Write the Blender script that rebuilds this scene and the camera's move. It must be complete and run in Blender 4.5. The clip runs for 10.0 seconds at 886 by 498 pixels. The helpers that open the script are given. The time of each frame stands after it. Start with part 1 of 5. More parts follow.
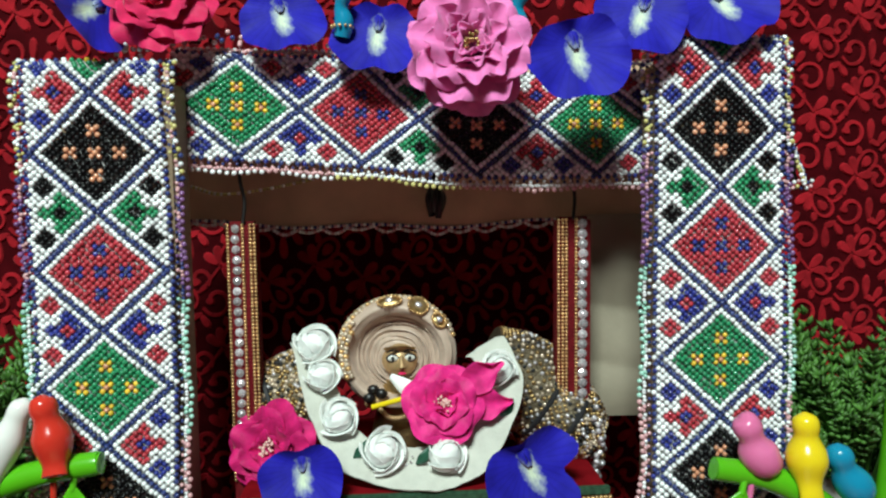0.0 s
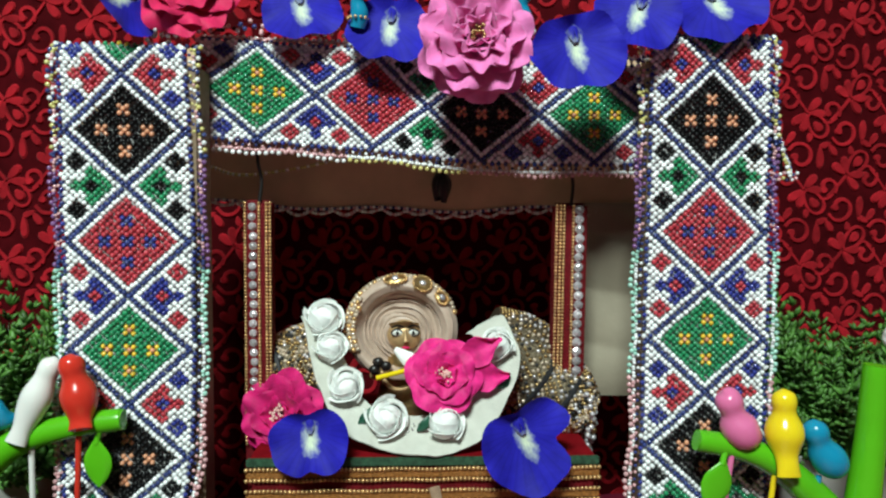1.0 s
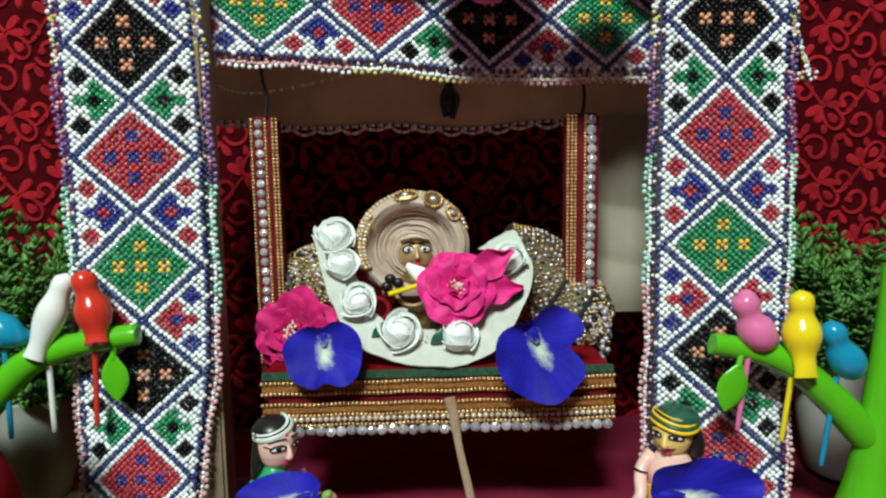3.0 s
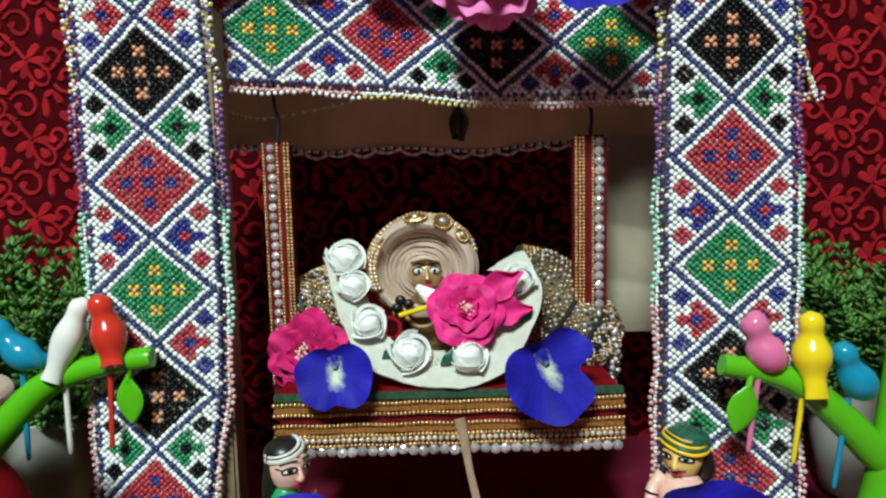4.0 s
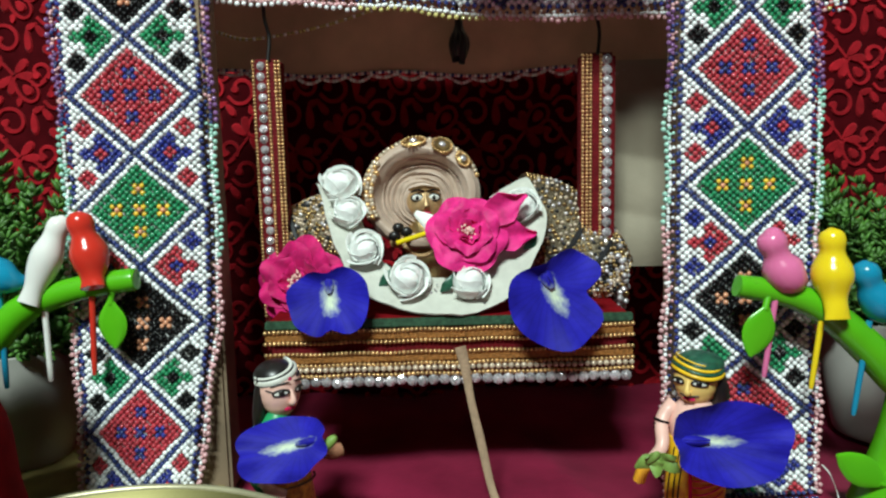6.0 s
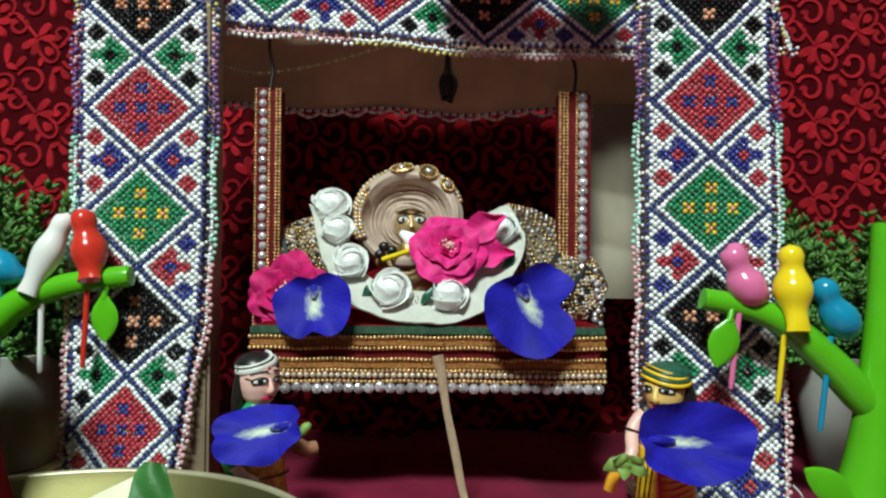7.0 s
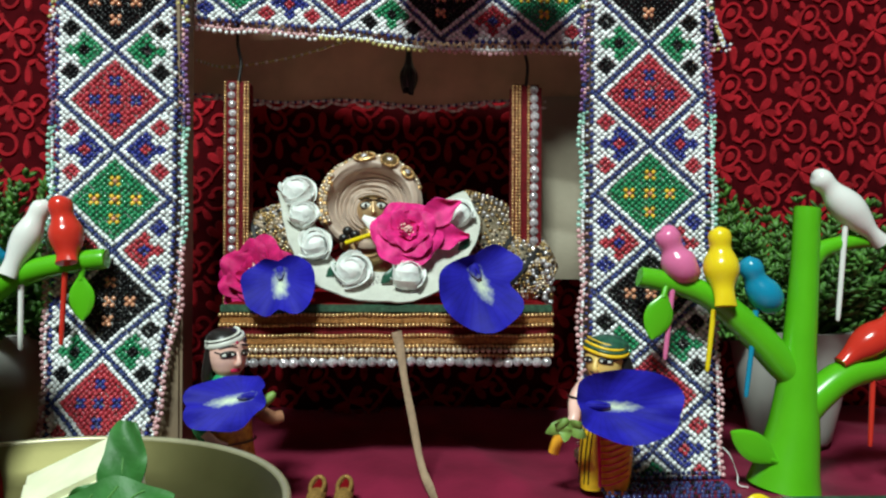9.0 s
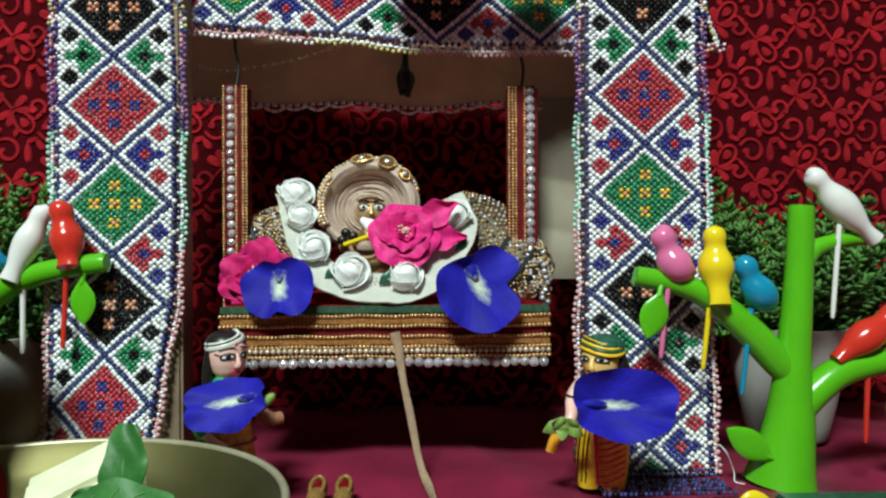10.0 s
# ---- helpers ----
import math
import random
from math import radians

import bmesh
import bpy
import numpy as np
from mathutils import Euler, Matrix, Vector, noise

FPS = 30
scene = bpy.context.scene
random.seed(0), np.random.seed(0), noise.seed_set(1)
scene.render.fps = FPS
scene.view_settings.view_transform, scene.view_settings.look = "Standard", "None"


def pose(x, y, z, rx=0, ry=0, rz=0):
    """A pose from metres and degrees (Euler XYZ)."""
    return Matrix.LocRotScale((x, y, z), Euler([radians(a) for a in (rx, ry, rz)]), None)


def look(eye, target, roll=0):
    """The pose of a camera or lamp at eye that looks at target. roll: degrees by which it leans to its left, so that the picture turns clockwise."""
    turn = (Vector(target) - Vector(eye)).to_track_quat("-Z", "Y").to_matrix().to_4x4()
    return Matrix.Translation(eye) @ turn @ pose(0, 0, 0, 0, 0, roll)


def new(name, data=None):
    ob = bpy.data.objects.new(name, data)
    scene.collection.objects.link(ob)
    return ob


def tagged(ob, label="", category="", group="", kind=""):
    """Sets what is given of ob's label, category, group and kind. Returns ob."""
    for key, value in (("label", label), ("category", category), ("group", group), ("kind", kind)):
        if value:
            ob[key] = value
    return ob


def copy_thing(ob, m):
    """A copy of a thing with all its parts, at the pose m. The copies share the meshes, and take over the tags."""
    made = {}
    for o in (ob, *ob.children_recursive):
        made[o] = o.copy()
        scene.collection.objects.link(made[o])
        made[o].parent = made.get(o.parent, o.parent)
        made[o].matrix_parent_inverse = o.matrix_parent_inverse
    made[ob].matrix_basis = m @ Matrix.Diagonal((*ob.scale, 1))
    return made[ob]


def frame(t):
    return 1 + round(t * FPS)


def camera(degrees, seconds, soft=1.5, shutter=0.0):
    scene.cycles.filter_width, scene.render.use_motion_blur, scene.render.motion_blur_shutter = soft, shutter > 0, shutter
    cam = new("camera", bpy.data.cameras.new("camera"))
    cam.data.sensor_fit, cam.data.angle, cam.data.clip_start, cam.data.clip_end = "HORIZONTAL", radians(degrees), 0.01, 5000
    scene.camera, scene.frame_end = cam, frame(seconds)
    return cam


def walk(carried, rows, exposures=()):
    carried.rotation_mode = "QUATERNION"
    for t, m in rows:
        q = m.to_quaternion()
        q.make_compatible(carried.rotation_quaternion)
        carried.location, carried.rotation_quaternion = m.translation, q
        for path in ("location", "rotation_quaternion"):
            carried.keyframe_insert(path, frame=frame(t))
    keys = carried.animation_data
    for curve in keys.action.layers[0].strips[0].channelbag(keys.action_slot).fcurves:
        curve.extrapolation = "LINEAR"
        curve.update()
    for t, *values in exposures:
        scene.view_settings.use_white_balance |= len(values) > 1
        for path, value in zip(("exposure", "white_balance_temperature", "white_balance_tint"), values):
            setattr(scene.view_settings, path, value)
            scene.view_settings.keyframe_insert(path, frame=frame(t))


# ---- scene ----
cam = camera(64.0, 10.0, soft=2.3)
# seconds, eye in metres, yaw, pitch, roll in degrees
ROWS = [
    (0.0, -0.00904, -0.30149, 0.21516, -3.555, -4.341, -0.741),
    (0.5, -0.00978, -0.32542, 0.21062, -2.744, -3.542, 0.483),
    (1.0, -0.00942, -0.32222, 0.20632, -3.082, -4.179, 0.599),
    (1.5, -0.01425, -0.31429, 0.20588, -3.286, -4.486, 0.304),
    (2.0, -0.01232, -0.31582, 0.18729, -2.653, -7.662, -0.881),
    (2.5, -0.01175, -0.31784, 0.18335, -2.422, -8.269, -1.046),
    (3.8, -0.00378, -0.32293, 0.18699, -1.054, -6.071, -0.934),
    (4.0, -0.00598, -0.32334, 0.18779, -0.907, -6.331, -1.302),
    (4.5, -0.0031, -0.328, 0.1881, -0.745, -5.95, -1.652),
    (5.0, -0.00476, -0.32512, 0.18821, -0.698, -5.661, -1.201),
    (5.5, -0.00466, -0.32034, 0.17993, -0.648, -6.841, -1.377),
    (5.7, -0.00758, -0.30965, 0.17127, -1.244, -7.497, -1.704),
    (6.8, -0.00303, -0.32222, 0.1189, 0.096, -1.439, 0.147),
    (7.0, 0.00215, -0.32947, 0.11581, -0.864, 0.855, 0.502),
    (7.5, 0.01332, -0.34424, 0.11586, -2.718, 0.464, -0.788),
    (8.0, 0.01521, -0.34513, 0.11497, -2.304, -0.353, -0.82),
    (8.5, 0.01523, -0.34968, 0.1116, -2.457, -0.349, 0.308),
    (9.0, 0.01354, -0.35332, 0.1117, -2.345, 0.128, 0.239),
    (9.5, 0.01612, -0.35602, 0.11368, -2.262, 0.421, -0.189),
    (10.0, 0.01614, -0.35639, 0.113, -2.137, 0.004, -0.253),
]


def eye_pose(x, y, z, yaw, pitch, roll):
    return pose(x, y, z, 0, 0, yaw) @ pose(0, 0, 0, 90 + pitch) @ pose(0, 0, 0, 0, 0, roll)


walk(cam, [(t, eye_pose(*row)) for t, *row in ROWS])

# ---- light: one ceiling lamp in a closed room, and a dim night sky outside it ----
world = bpy.data.worlds.new("world")
scene.world = world
world.use_nodes = True
world.node_tree.nodes["Background"].inputs[0].default_value = (0.5, 0.55, 0.6, 1)
world.node_tree.nodes["Background"].inputs[1].default_value = 0.05
lamp_data = bpy.data.lights.new("ceiling_lamp", "AREA")
lamp_data.shape, lamp_data.size, lamp_data.size_y, lamp_data.energy = "RECTANGLE", 0.36, 0.2, 36.8
lamp_data.color = (0.84, 0.99, 0.935)
lamp = new("ceiling_lamp", lamp_data)
lamp.matrix_world = look((-0.29, -1.08, 1.26), (0.02, 0.0, 0.12))
scene.view_settings.exposure = 0.0

MM = 0.001
rng = random.Random(7)
nrg = np.random.default_rng(7)


# ---- materials ----
def material(name, base, rough=0.5, metal=0.0, var=0.18, scale=120.0, bump=0.15, fine=900.0, coat=0.0, sheen=0.0,
             sss=0.0, island=0.0, dark=None, spec=0.5):
    m = bpy.data.materials.new(name)
    m.use_nodes = True
    nt = m.node_tree
    b = nt.nodes["Principled BSDF"]
    b.inputs["Roughness"].default_value = rough
    b.inputs["Metallic"].default_value = metal
    b.inputs["Coat Weight"].default_value = coat
    b.inputs["Specular IOR Level"].default_value = spec
    b.inputs["Coat Roughness"].default_value = 0.12
    b.inputs["Sheen Weight"].default_value = sheen
    if sss:
        b.inputs["Subsurface Weight"].default_value = sss
        b.inputs["Subsurface Radius"].default_value = (0.004, 0.003, 0.003)
        b.inputs["Subsurface Scale"].default_value = 0.5
    tc = nt.nodes.new("ShaderNodeTexCoord")
    big = nt.nodes.new("ShaderNodeTexNoise")
    big.inputs["Scale"].default_value, big.inputs["Detail"].default_value = scale, 5
    nt.links.new(tc.outputs["Object"], big.inputs["Vector"])
    ramp = nt.nodes.new("ShaderNodeValToRGB")
    low = dark or tuple(c * (1 - var) for c in base)
    high = tuple(min(1, c * (1 + var * 0.5)) for c in base)
    ramp.color_ramp.elements[0].position, ramp.color_ramp.elements[1].position = 0.3, 0.7
    ramp.color_ramp.elements[0].color, ramp.color_ramp.elements[1].color = (*low, 1), (*high, 1)
    nt.links.new(big.outputs["Fac"], ramp.inputs["Fac"])
    colour = ramp.outputs["Color"]
    if island:
        geo = nt.nodes.new("ShaderNodeNewGeometry")
        info = nt.nodes.new("ShaderNodeObjectInfo")
        add = nt.nodes.new("ShaderNodeMath")
        add.operation = "ADD"
        nt.links.new(geo.outputs["Random Per Island"], add.inputs[0])
        nt.links.new(info.outputs["Random"], add.inputs[1])
        frac = nt.nodes.new("ShaderNodeMath")
        frac.operation = "FRACT"
        nt.links.new(add.outputs[0], frac.inputs[0])
        span = nt.nodes.new("ShaderNodeMapRange")
        span.inputs[3].default_value, span.inputs[4].default_value = 1 - island, 1 + island * 0.4
        nt.links.new(frac.outputs[0], span.inputs[0])
        hsv = nt.nodes.new("ShaderNodeHueSaturation")
        nt.links.new(span.outputs[0], hsv.inputs["Value"])
        nt.links.new(colour, hsv.inputs["Color"])
        colour = hsv.outputs["Color"]
    nt.links.new(colour, b.inputs["Base Color"])
    if bump:
        small = nt.nodes.new("ShaderNodeTexNoise")
        small.inputs["Scale"].default_value, small.inputs["Detail"].default_value = fine, 4
        nt.links.new(tc.outputs["Object"], small.inputs["Vector"])
        bm_node = nt.nodes.new("ShaderNodeBump")
        bm_node.inputs["Strength"].default_value, bm_node.inputs["Distance"].default_value = bump, 0.0006
        nt.links.new(small.outputs["Fac"], bm_node.inputs["Height"])
        nt.links.new(bm_node.outputs[0], b.inputs["Normal"])
    return m


def bead_glass(name, base):
    return material(name, base, rough=0.22, var=0.06, bump=0, coat=0.5, island=0.22)


BEADS = [bead_glass("bead_white", (0.93, 0.95, 0.96)), bead_glass("bead_navy", (0.034, 0.052, 0.19)),
         bead_glass("bead_red", (0.50, 0.045, 0.065)), material("bead_black", (0.006, 0.006, 0.007), 0.3, var=0.06, bump=0, island=0.2, spec=0.2),
         bead_glass("bead_green", (0.02, 0.26, 0.11)), bead_glass("bead_yellow", (0.85, 0.55, 0.05)),
         bead_glass("bead_peach", (0.72, 0.33, 0.19)), bead_glass("bead_blue", (0.03, 0.042, 0.27)),
         bead_glass("bead_pink", (0.75, 0.42, 0.44)), bead_glass("bead_mint", (0.40, 0.72, 0.60)),
         bead_glass("bead_purple", (0.22, 0.10, 0.26)), bead_glass("bead_straw", (0.62, 0.56, 0.20))]
WHITE, NAVY, RED, BLACK, GREEN, YELLOW, PEACH, BLUE, PINK, MINT, PURPLE, STRAW = range(12)

thread_cloth = material("bead_net_thread", (0.46, 0.46, 0.45), 0.9, var=0.3, scale=300, bump=0.5)
wood = material("pale_pine", (0.085, 0.052, 0.03), 0.6, var=0.35, scale=40, bump=0.3, fine=400)
dark_wood = material("brown_wood", (0.16, 0.10, 0.055), 0.55, var=0.4, scale=60, bump=0.3, fine=400)
board_wood = material("varnished_board", (0.36, 0.28, 0.10), 0.35, var=0.35, scale=45, bump=0.15, fine=500)
beige_cloth = material("beige_cotton", (0.68, 0.46, 0.30), 0.9, var=0.18, scale=50, bump=0.5, fine=1800)
# beige cotton on the posts, its colour darkened for the shade there
post_cotton = material("shaded_beige_cotton", (0.23, 0.165, 0.105), 0.9, var=0.25, scale=40, bump=0.5, fine=1500)
paper = material("white_paper", (0.33, 0.285, 0.21), 0.7, var=0.1, scale=50, bump=0.3, fine=250)
velvet_base = material("dark_red_net", (0.058, 0.002, 0.004), 0.9, spec=0.05, var=0.35, scale=90, bump=0.5, fine=1600)
velvet_vine = material("red_flock", (0.38, 0.011, 0.019), 0.85, spec=0.08, var=0.3, scale=150, bump=0.5, fine=1500, sheen=0.05, island=0.3)
satin = material("wine_satin", (0.24, 0.013, 0.047), 0.36, spec=0.35, var=0.4, scale=22, bump=0.25, fine=300, sheen=0.05)
green_plastic = material("lime_green_plastic", (0.095, 0.45, 0.010), 0.26, var=0.08, scale=60, bump=0.03, fine=300, sss=0.1)
PLASTIC = {name: material(name + "_plastic", c, 0.2, var=0.06, scale=80, bump=0.03, fine=300, sss=0.1) for name, c in {
    "white": (0.78, 0.78, 0.75), "red": (0.62, 0.035, 0.02), "yellow": (0.82, 0.62, 0.015),
    "pink": (0.72, 0.17, 0.36), "blue": (0.008, 0.25, 0.42)}.items()}
pot_white = material("white_ceramic", (0.45, 0.445, 0.41), 0.35, var=0.08, scale=30, bump=0.05)
soil = material("dark_soil", (0.03, 0.02, 0.012), 0.95, var=0.5, scale=400, bump=1.0)
leaf_green = material("plastic_foliage", (0.085, 0.23, 0.035), 0.5, var=0.45, scale=60, bump=0.1, island=0.55)
leaf_dark = material("fresh_leaf", (0.035, 0.17, 0.03), 0.55, var=0.3, scale=90, bump=0.3, fine=500)
leaf_rib = material("pale_leaf_rib", (0.09, 0.26, 0.06), 0.55, var=0.2, scale=90, bump=0.2)
gold = material("gold_bead", (0.80, 0.50, 0.22), 0.33, metal=0.65, var=0.2, scale=300, bump=0.05, island=0.35)
calyx_green = material("pale_calyx", (0.20, 0.34, 0.07), 0.5, var=0.3, scale=200, bump=0.2)
old_gold = material("old_gold", (0.50, 0.34, 0.15), 0.35, metal=1.0, var=0.3, scale=300, bump=0.3)
brass = material("satin_brass", (0.17, 0.155, 0.065), 0.5, metal=1.0, var=0.14, scale=40, bump=0.05)
silver = material("silver_stone", (0.80, 0.76, 0.79), 0.22, metal=0.55, coat=0.3, var=0.25, scale=700, bump=0.0, island=0.35)
pearl = material("champagne_pearl", (0.72, 0.58, 0.44), 0.2, metal=0.35, var=0.15, scale=300, bump=0, island=0.3)
red_ribbon = material("red_ribbon", (0.14, 0.006, 0.010), 0.7, spec=0.15, var=0.3, scale=300, bump=0.5, fine=1500)
gold_brocade = material("gold_brocade", (0.40, 0.165, 0.04), 0.45, metal=0.35, var=0.5, scale=700, bump=0.9, fine=1500)
green_trim = material("green_trim", (0.035, 0.10, 0.055), 0.6, metal=0.3, var=0.5, scale=500, bump=0.6, fine=1500)
sequin = material("silver_sequin_cloth", (0.16, 0.125, 0.08), 0.45, metal=0.7, var=0.55, scale=650, bump=1.0, fine=900)
black_trim = material("black_trim", (0.012, 0.012, 0.014), 0.6, bump=0.4)
felt = material("white_felt", (0.58, 0.585, 0.52), 0.9, var=0.12, scale=120, bump=0.8, fine=1200, sheen=0.4)
white_satin = material("white_satin_ribbon", (0.92, 0.93, 0.90), 0.5, var=0.04, scale=150, bump=0.15, fine=700, sss=0.3)
hat_cloth = material("beige_pleated_satin", (0.50, 0.37, 0.29), 0.45, var=0.15, scale=200, bump=0.4, fine=700, sheen=0.2)
rose_fuchsia = material("fuchsia_petal", (0.88, 0.026, 0.25), 0.55, spec=0.2, var=0.4, scale=160, bump=0.3, fine=500, sheen=0.05, sss=0.15)
rose_pink = material("pink_petal", (0.86, 0.21, 0.52), 0.6, spec=0.2, var=0.25, scale=120, bump=0.3, fine=500, sheen=0.2, sss=0.2)
rose_red = material("crimson_petal", (0.68, 0.012, 0.10), 0.6, spec=0.2, var=0.3, scale=120, bump=0.3, fine=500, sheen=0.2, sss=0.15)
rose_deep = material("deep_fuchsia_petal", (0.70, 0.014, 0.17), 0.6, spec=0.2, var=0.45, scale=120, bump=0.3, fine=500, sheen=0.05, sss=0.15)
stamen = material("pale_stamen", (0.85, 0.52, 0.48), 0.6)
cord_beige = material("beige_cord", (0.35, 0.235, 0.15), 0.8, var=0.2, scale=300, bump=0.6, fine=900)
skin_pink = material("painted_pink_wood", (0.88, 0.53, 0.45), 0.35, var=0.1, bump=0.05)
skin_ochre = material("painted_ochre_wood", (0.93, 0.64, 0.20), 0.35, var=0.15, bump=0.05)
paint_black = material("black_paint", (0.012, 0.010, 0.010), 0.35, bump=0.05)
paint_white = material("white_paint", (0.72, 0.72, 0.66), 0.4, bump=0.05)
paint_green = material("green_paint", (0.02, 0.30, 0.11), 0.35, var=0.3, bump=0.05)
paint_dkgreen = material("dark_green_paint", (0.02, 0.10, 0.06), 0.35, var=0.5, scale=400, bump=0.05)
paint_yellow = material("yellow_paint", (0.92, 0.56, 0.02), 0.35, var=0.2, scale=200, bump=0.05)
paint_orange = material("orange_paint", (0.88, 0.40, 0.03), 0.35, var=0.25, scale=200, bump=0.05)
paint_brocade = material("painted_skirt", (0.82, 0.48, 0.07), 0.4, var=0.3, scale=420, bump=0.05, dark=(0.36, 0.10, 0.02))
face_gold = material("idol_brass", (0.58, 0.38, 0.19), 0.4, metal=0.45, var=0.2, scale=300, bump=0.1)
robe_red = material("dark_red_velvet", (0.19, 0.004, 0.008), 0.85, spec=0.05, var=0.3, scale=90, bump=0.4, fine=900)
block_cream = material("cream_flesh", (0.78, 0.78, 0.55), 0.6, var=0.15, scale=90, bump=0.3, fine=500, sss=0.2)
wall_paint = material("room_wall_paint", (0.28, 0.265, 0.24), 0.9, var=0.08, scale=4, bump=0.2, fine=300)
floor_tile = material("room_floor", (0.16, 0.13, 0.11), 0.5, var=0.2, scale=8, bump=0.1)


def pea_material():
    """Blue petal whose throat is white, with fine radial veins."""
    m = material("blue_pea_petal", (0.016, 0.013, 0.36), 0.6, spec=0.15, var=0.3, scale=90, bump=0.25, fine=400, sheen=0.03)
    nt = m.node_tree
    b = nt.nodes["Principled BSDF"]
    base = b.inputs["Base Color"].links[0].from_socket
    tc = nt.nodes.new("ShaderNodeTexCoord")
    place = nt.nodes.new("ShaderNodeMapping")
    place.inputs["Location"].default_value = (0.0, 0.45, 0.0)
    place.inputs["Scale"].default_value = (230.0, 85.0, 450.0)
    nt.links.new(tc.outputs["Object"], place.inputs["Vector"])
    wob = nt.nodes.new("ShaderNodeTexNoise")
    wob.inputs["Scale"].default_value = 350
    nt.links.new(tc.outputs["Object"], wob.inputs["Vector"])
    dist = nt.nodes.new("ShaderNodeVectorMath")
    dist.operation = "LENGTH"
    nt.links.new(place.outputs[0], dist.inputs[0])
    add = nt.nodes.new("ShaderNodeMath")
    add.operation = "ADD"
    nt.links.new(dist.outputs["Value"], add.inputs[0])
    nt.links.new(wob.outputs["Fac"], add.inputs[1])
    ramp = nt.nodes.new("ShaderNodeValToRGB")
    ramp.color_ramp.elements[0].position, ramp.color_ramp.elements[1].position = 0.75, 1.45
    span = nt.nodes.new("ShaderNodeMapRange")
    span.inputs[1].default_value, span.inputs[2].default_value = 0.6, 1.6
    nt.links.new(add.outputs[0], span.inputs[0])
    mix = nt.nodes.new("ShaderNodeMix")
    mix.data_type = "RGBA"
    nt.links.new(span.outputs[0], mix.inputs["Factor"])
    mix.inputs[6].default_value = (0.62, 0.72, 0.55, 1)
    nt.links.new(base, mix.inputs[7])
    parts = nt.nodes.new("ShaderNodeSeparateXYZ")
    nt.links.new(tc.outputs["Object"], parts.inputs[0])
    angle = nt.nodes.new("ShaderNodeMath")
    angle.operation = "ARCTAN2"
    nt.links.new(parts.outputs[0], angle.inputs[0])
    nt.links.new(parts.outputs[1], angle.inputs[1])
    many = nt.nodes.new("ShaderNodeMath")
    many.operation = "MULTIPLY"
    many.inputs[1].default_value = 34.0
    nt.links.new(angle.outputs[0], many.inputs[0])
    vein = nt.nodes.new("ShaderNodeMath")
    vein.operation = "SINE"
    nt.links.new(many.outputs[0], vein.inputs[0])
    tone = nt.nodes.new("ShaderNodeMapRange")
    tone.inputs[1].default_value, tone.inputs[2].default_value, tone.inputs[3].default_value, tone.inputs[4].default_value = 0.3, 1.0, 1.0, 0.86
    nt.links.new(vein.outputs[0], tone.inputs[0])
    hsv = nt.nodes.new("ShaderNodeHueSaturation")
    nt.links.new(tone.outputs[0], hsv.inputs["Value"])
    nt.links.new(mix.outputs[2], hsv.inputs["Color"])
    nt.links.new(hsv.outputs[0], b.inputs["Base Color"])
    return m


pea_blue = pea_material()
gold_thread = material("gold_thread", (0.42, 0.24, 0.07), 0.45, metal=0.35, var=0.45, scale=800, bump=0.7, fine=1500)
# paler than the brass of the bowl's shell
bowl_lip = material("pale_brass_lip", (0.50, 0.46, 0.30), 0.4, metal=0.5, var=0.2, scale=60, bump=0.1)
brown_paint = material("worn_brown_paint", (0.36, 0.16, 0.09), 0.45, var=0.3, scale=300, bump=0.1)

# ---- building helpers; all sizes below are in millimetres ----
ORIGIN = {}


def thing(name, label, category, at=(0, 0, 0), group="", kind=""):
    ob = new(name)
    ob.empty_display_size = 0.01
    ob.location = Vector(at) * MM
    ORIGIN[ob.name] = Vector(at)
    return tagged(ob, label, category, group, kind)


def finish(name, bm, mats, at, parent=None, label="", smooth=True):
    bmesh.ops.recalc_face_normals(bm, faces=bm.faces)
    me = bpy.data.meshes.new(name)
    bmesh.ops.translate(bm, vec=-Vector(at), verts=bm.verts)
    bmesh.ops.scale(bm, vec=(MM, MM, MM), verts=bm.verts)
    bm.to_mesh(me)
    bm.free()
    for m in (mats if isinstance(mats, (list, tuple)) else [mats]):
        me.materials.append(m)
    if smooth:
        me.shade_smooth()
        me.set_sharp_from_angle(angle=radians(50))
    ob = new(name, me)
    if parent:
        ob.parent = parent
    if label:
        tagged(ob, label)
    return ob


def part(name, bm, mat, parent, label="", smooth=True):
    at = ORIGIN[parent.name]
    ob = finish(name, bm, mat, at, parent, label, smooth)
    ORIGIN[ob.name] = at
    return ob


def solo(name, bm, mat, label, category, group="", kind="", at=(0, 0, 0), smooth=True):
    ob = finish(name, bm, mat, at, None, "", smooth)
    ob.location = Vector(at) * MM
    ORIGIN[ob.name] = Vector(at)
    return tagged(ob, label, category, group, kind)


def box(bm, x0, x1, y0, y1, z0, z1, bevel=0.0, mat=0):
    geom = bmesh.ops.create_cube(bm, size=1)
    vs = geom["verts"]
    bmesh.ops.scale(bm, vec=(x1 - x0, y1 - y0, z1 - z0), verts=vs)
    bmesh.ops.translate(bm, vec=((x0 + x1) / 2, (y0 + y1) / 2, (z0 + z1) / 2), verts=vs)
    faces = list({f for v in vs for f in v.link_faces})
    for f in faces:
        f.material_index = mat
    if bevel:
        bmesh.ops.bevel(bm, geom=list({e for v in vs for e in v.link_edges}), offset=bevel, segments=2, affect="EDGES")
    return bm


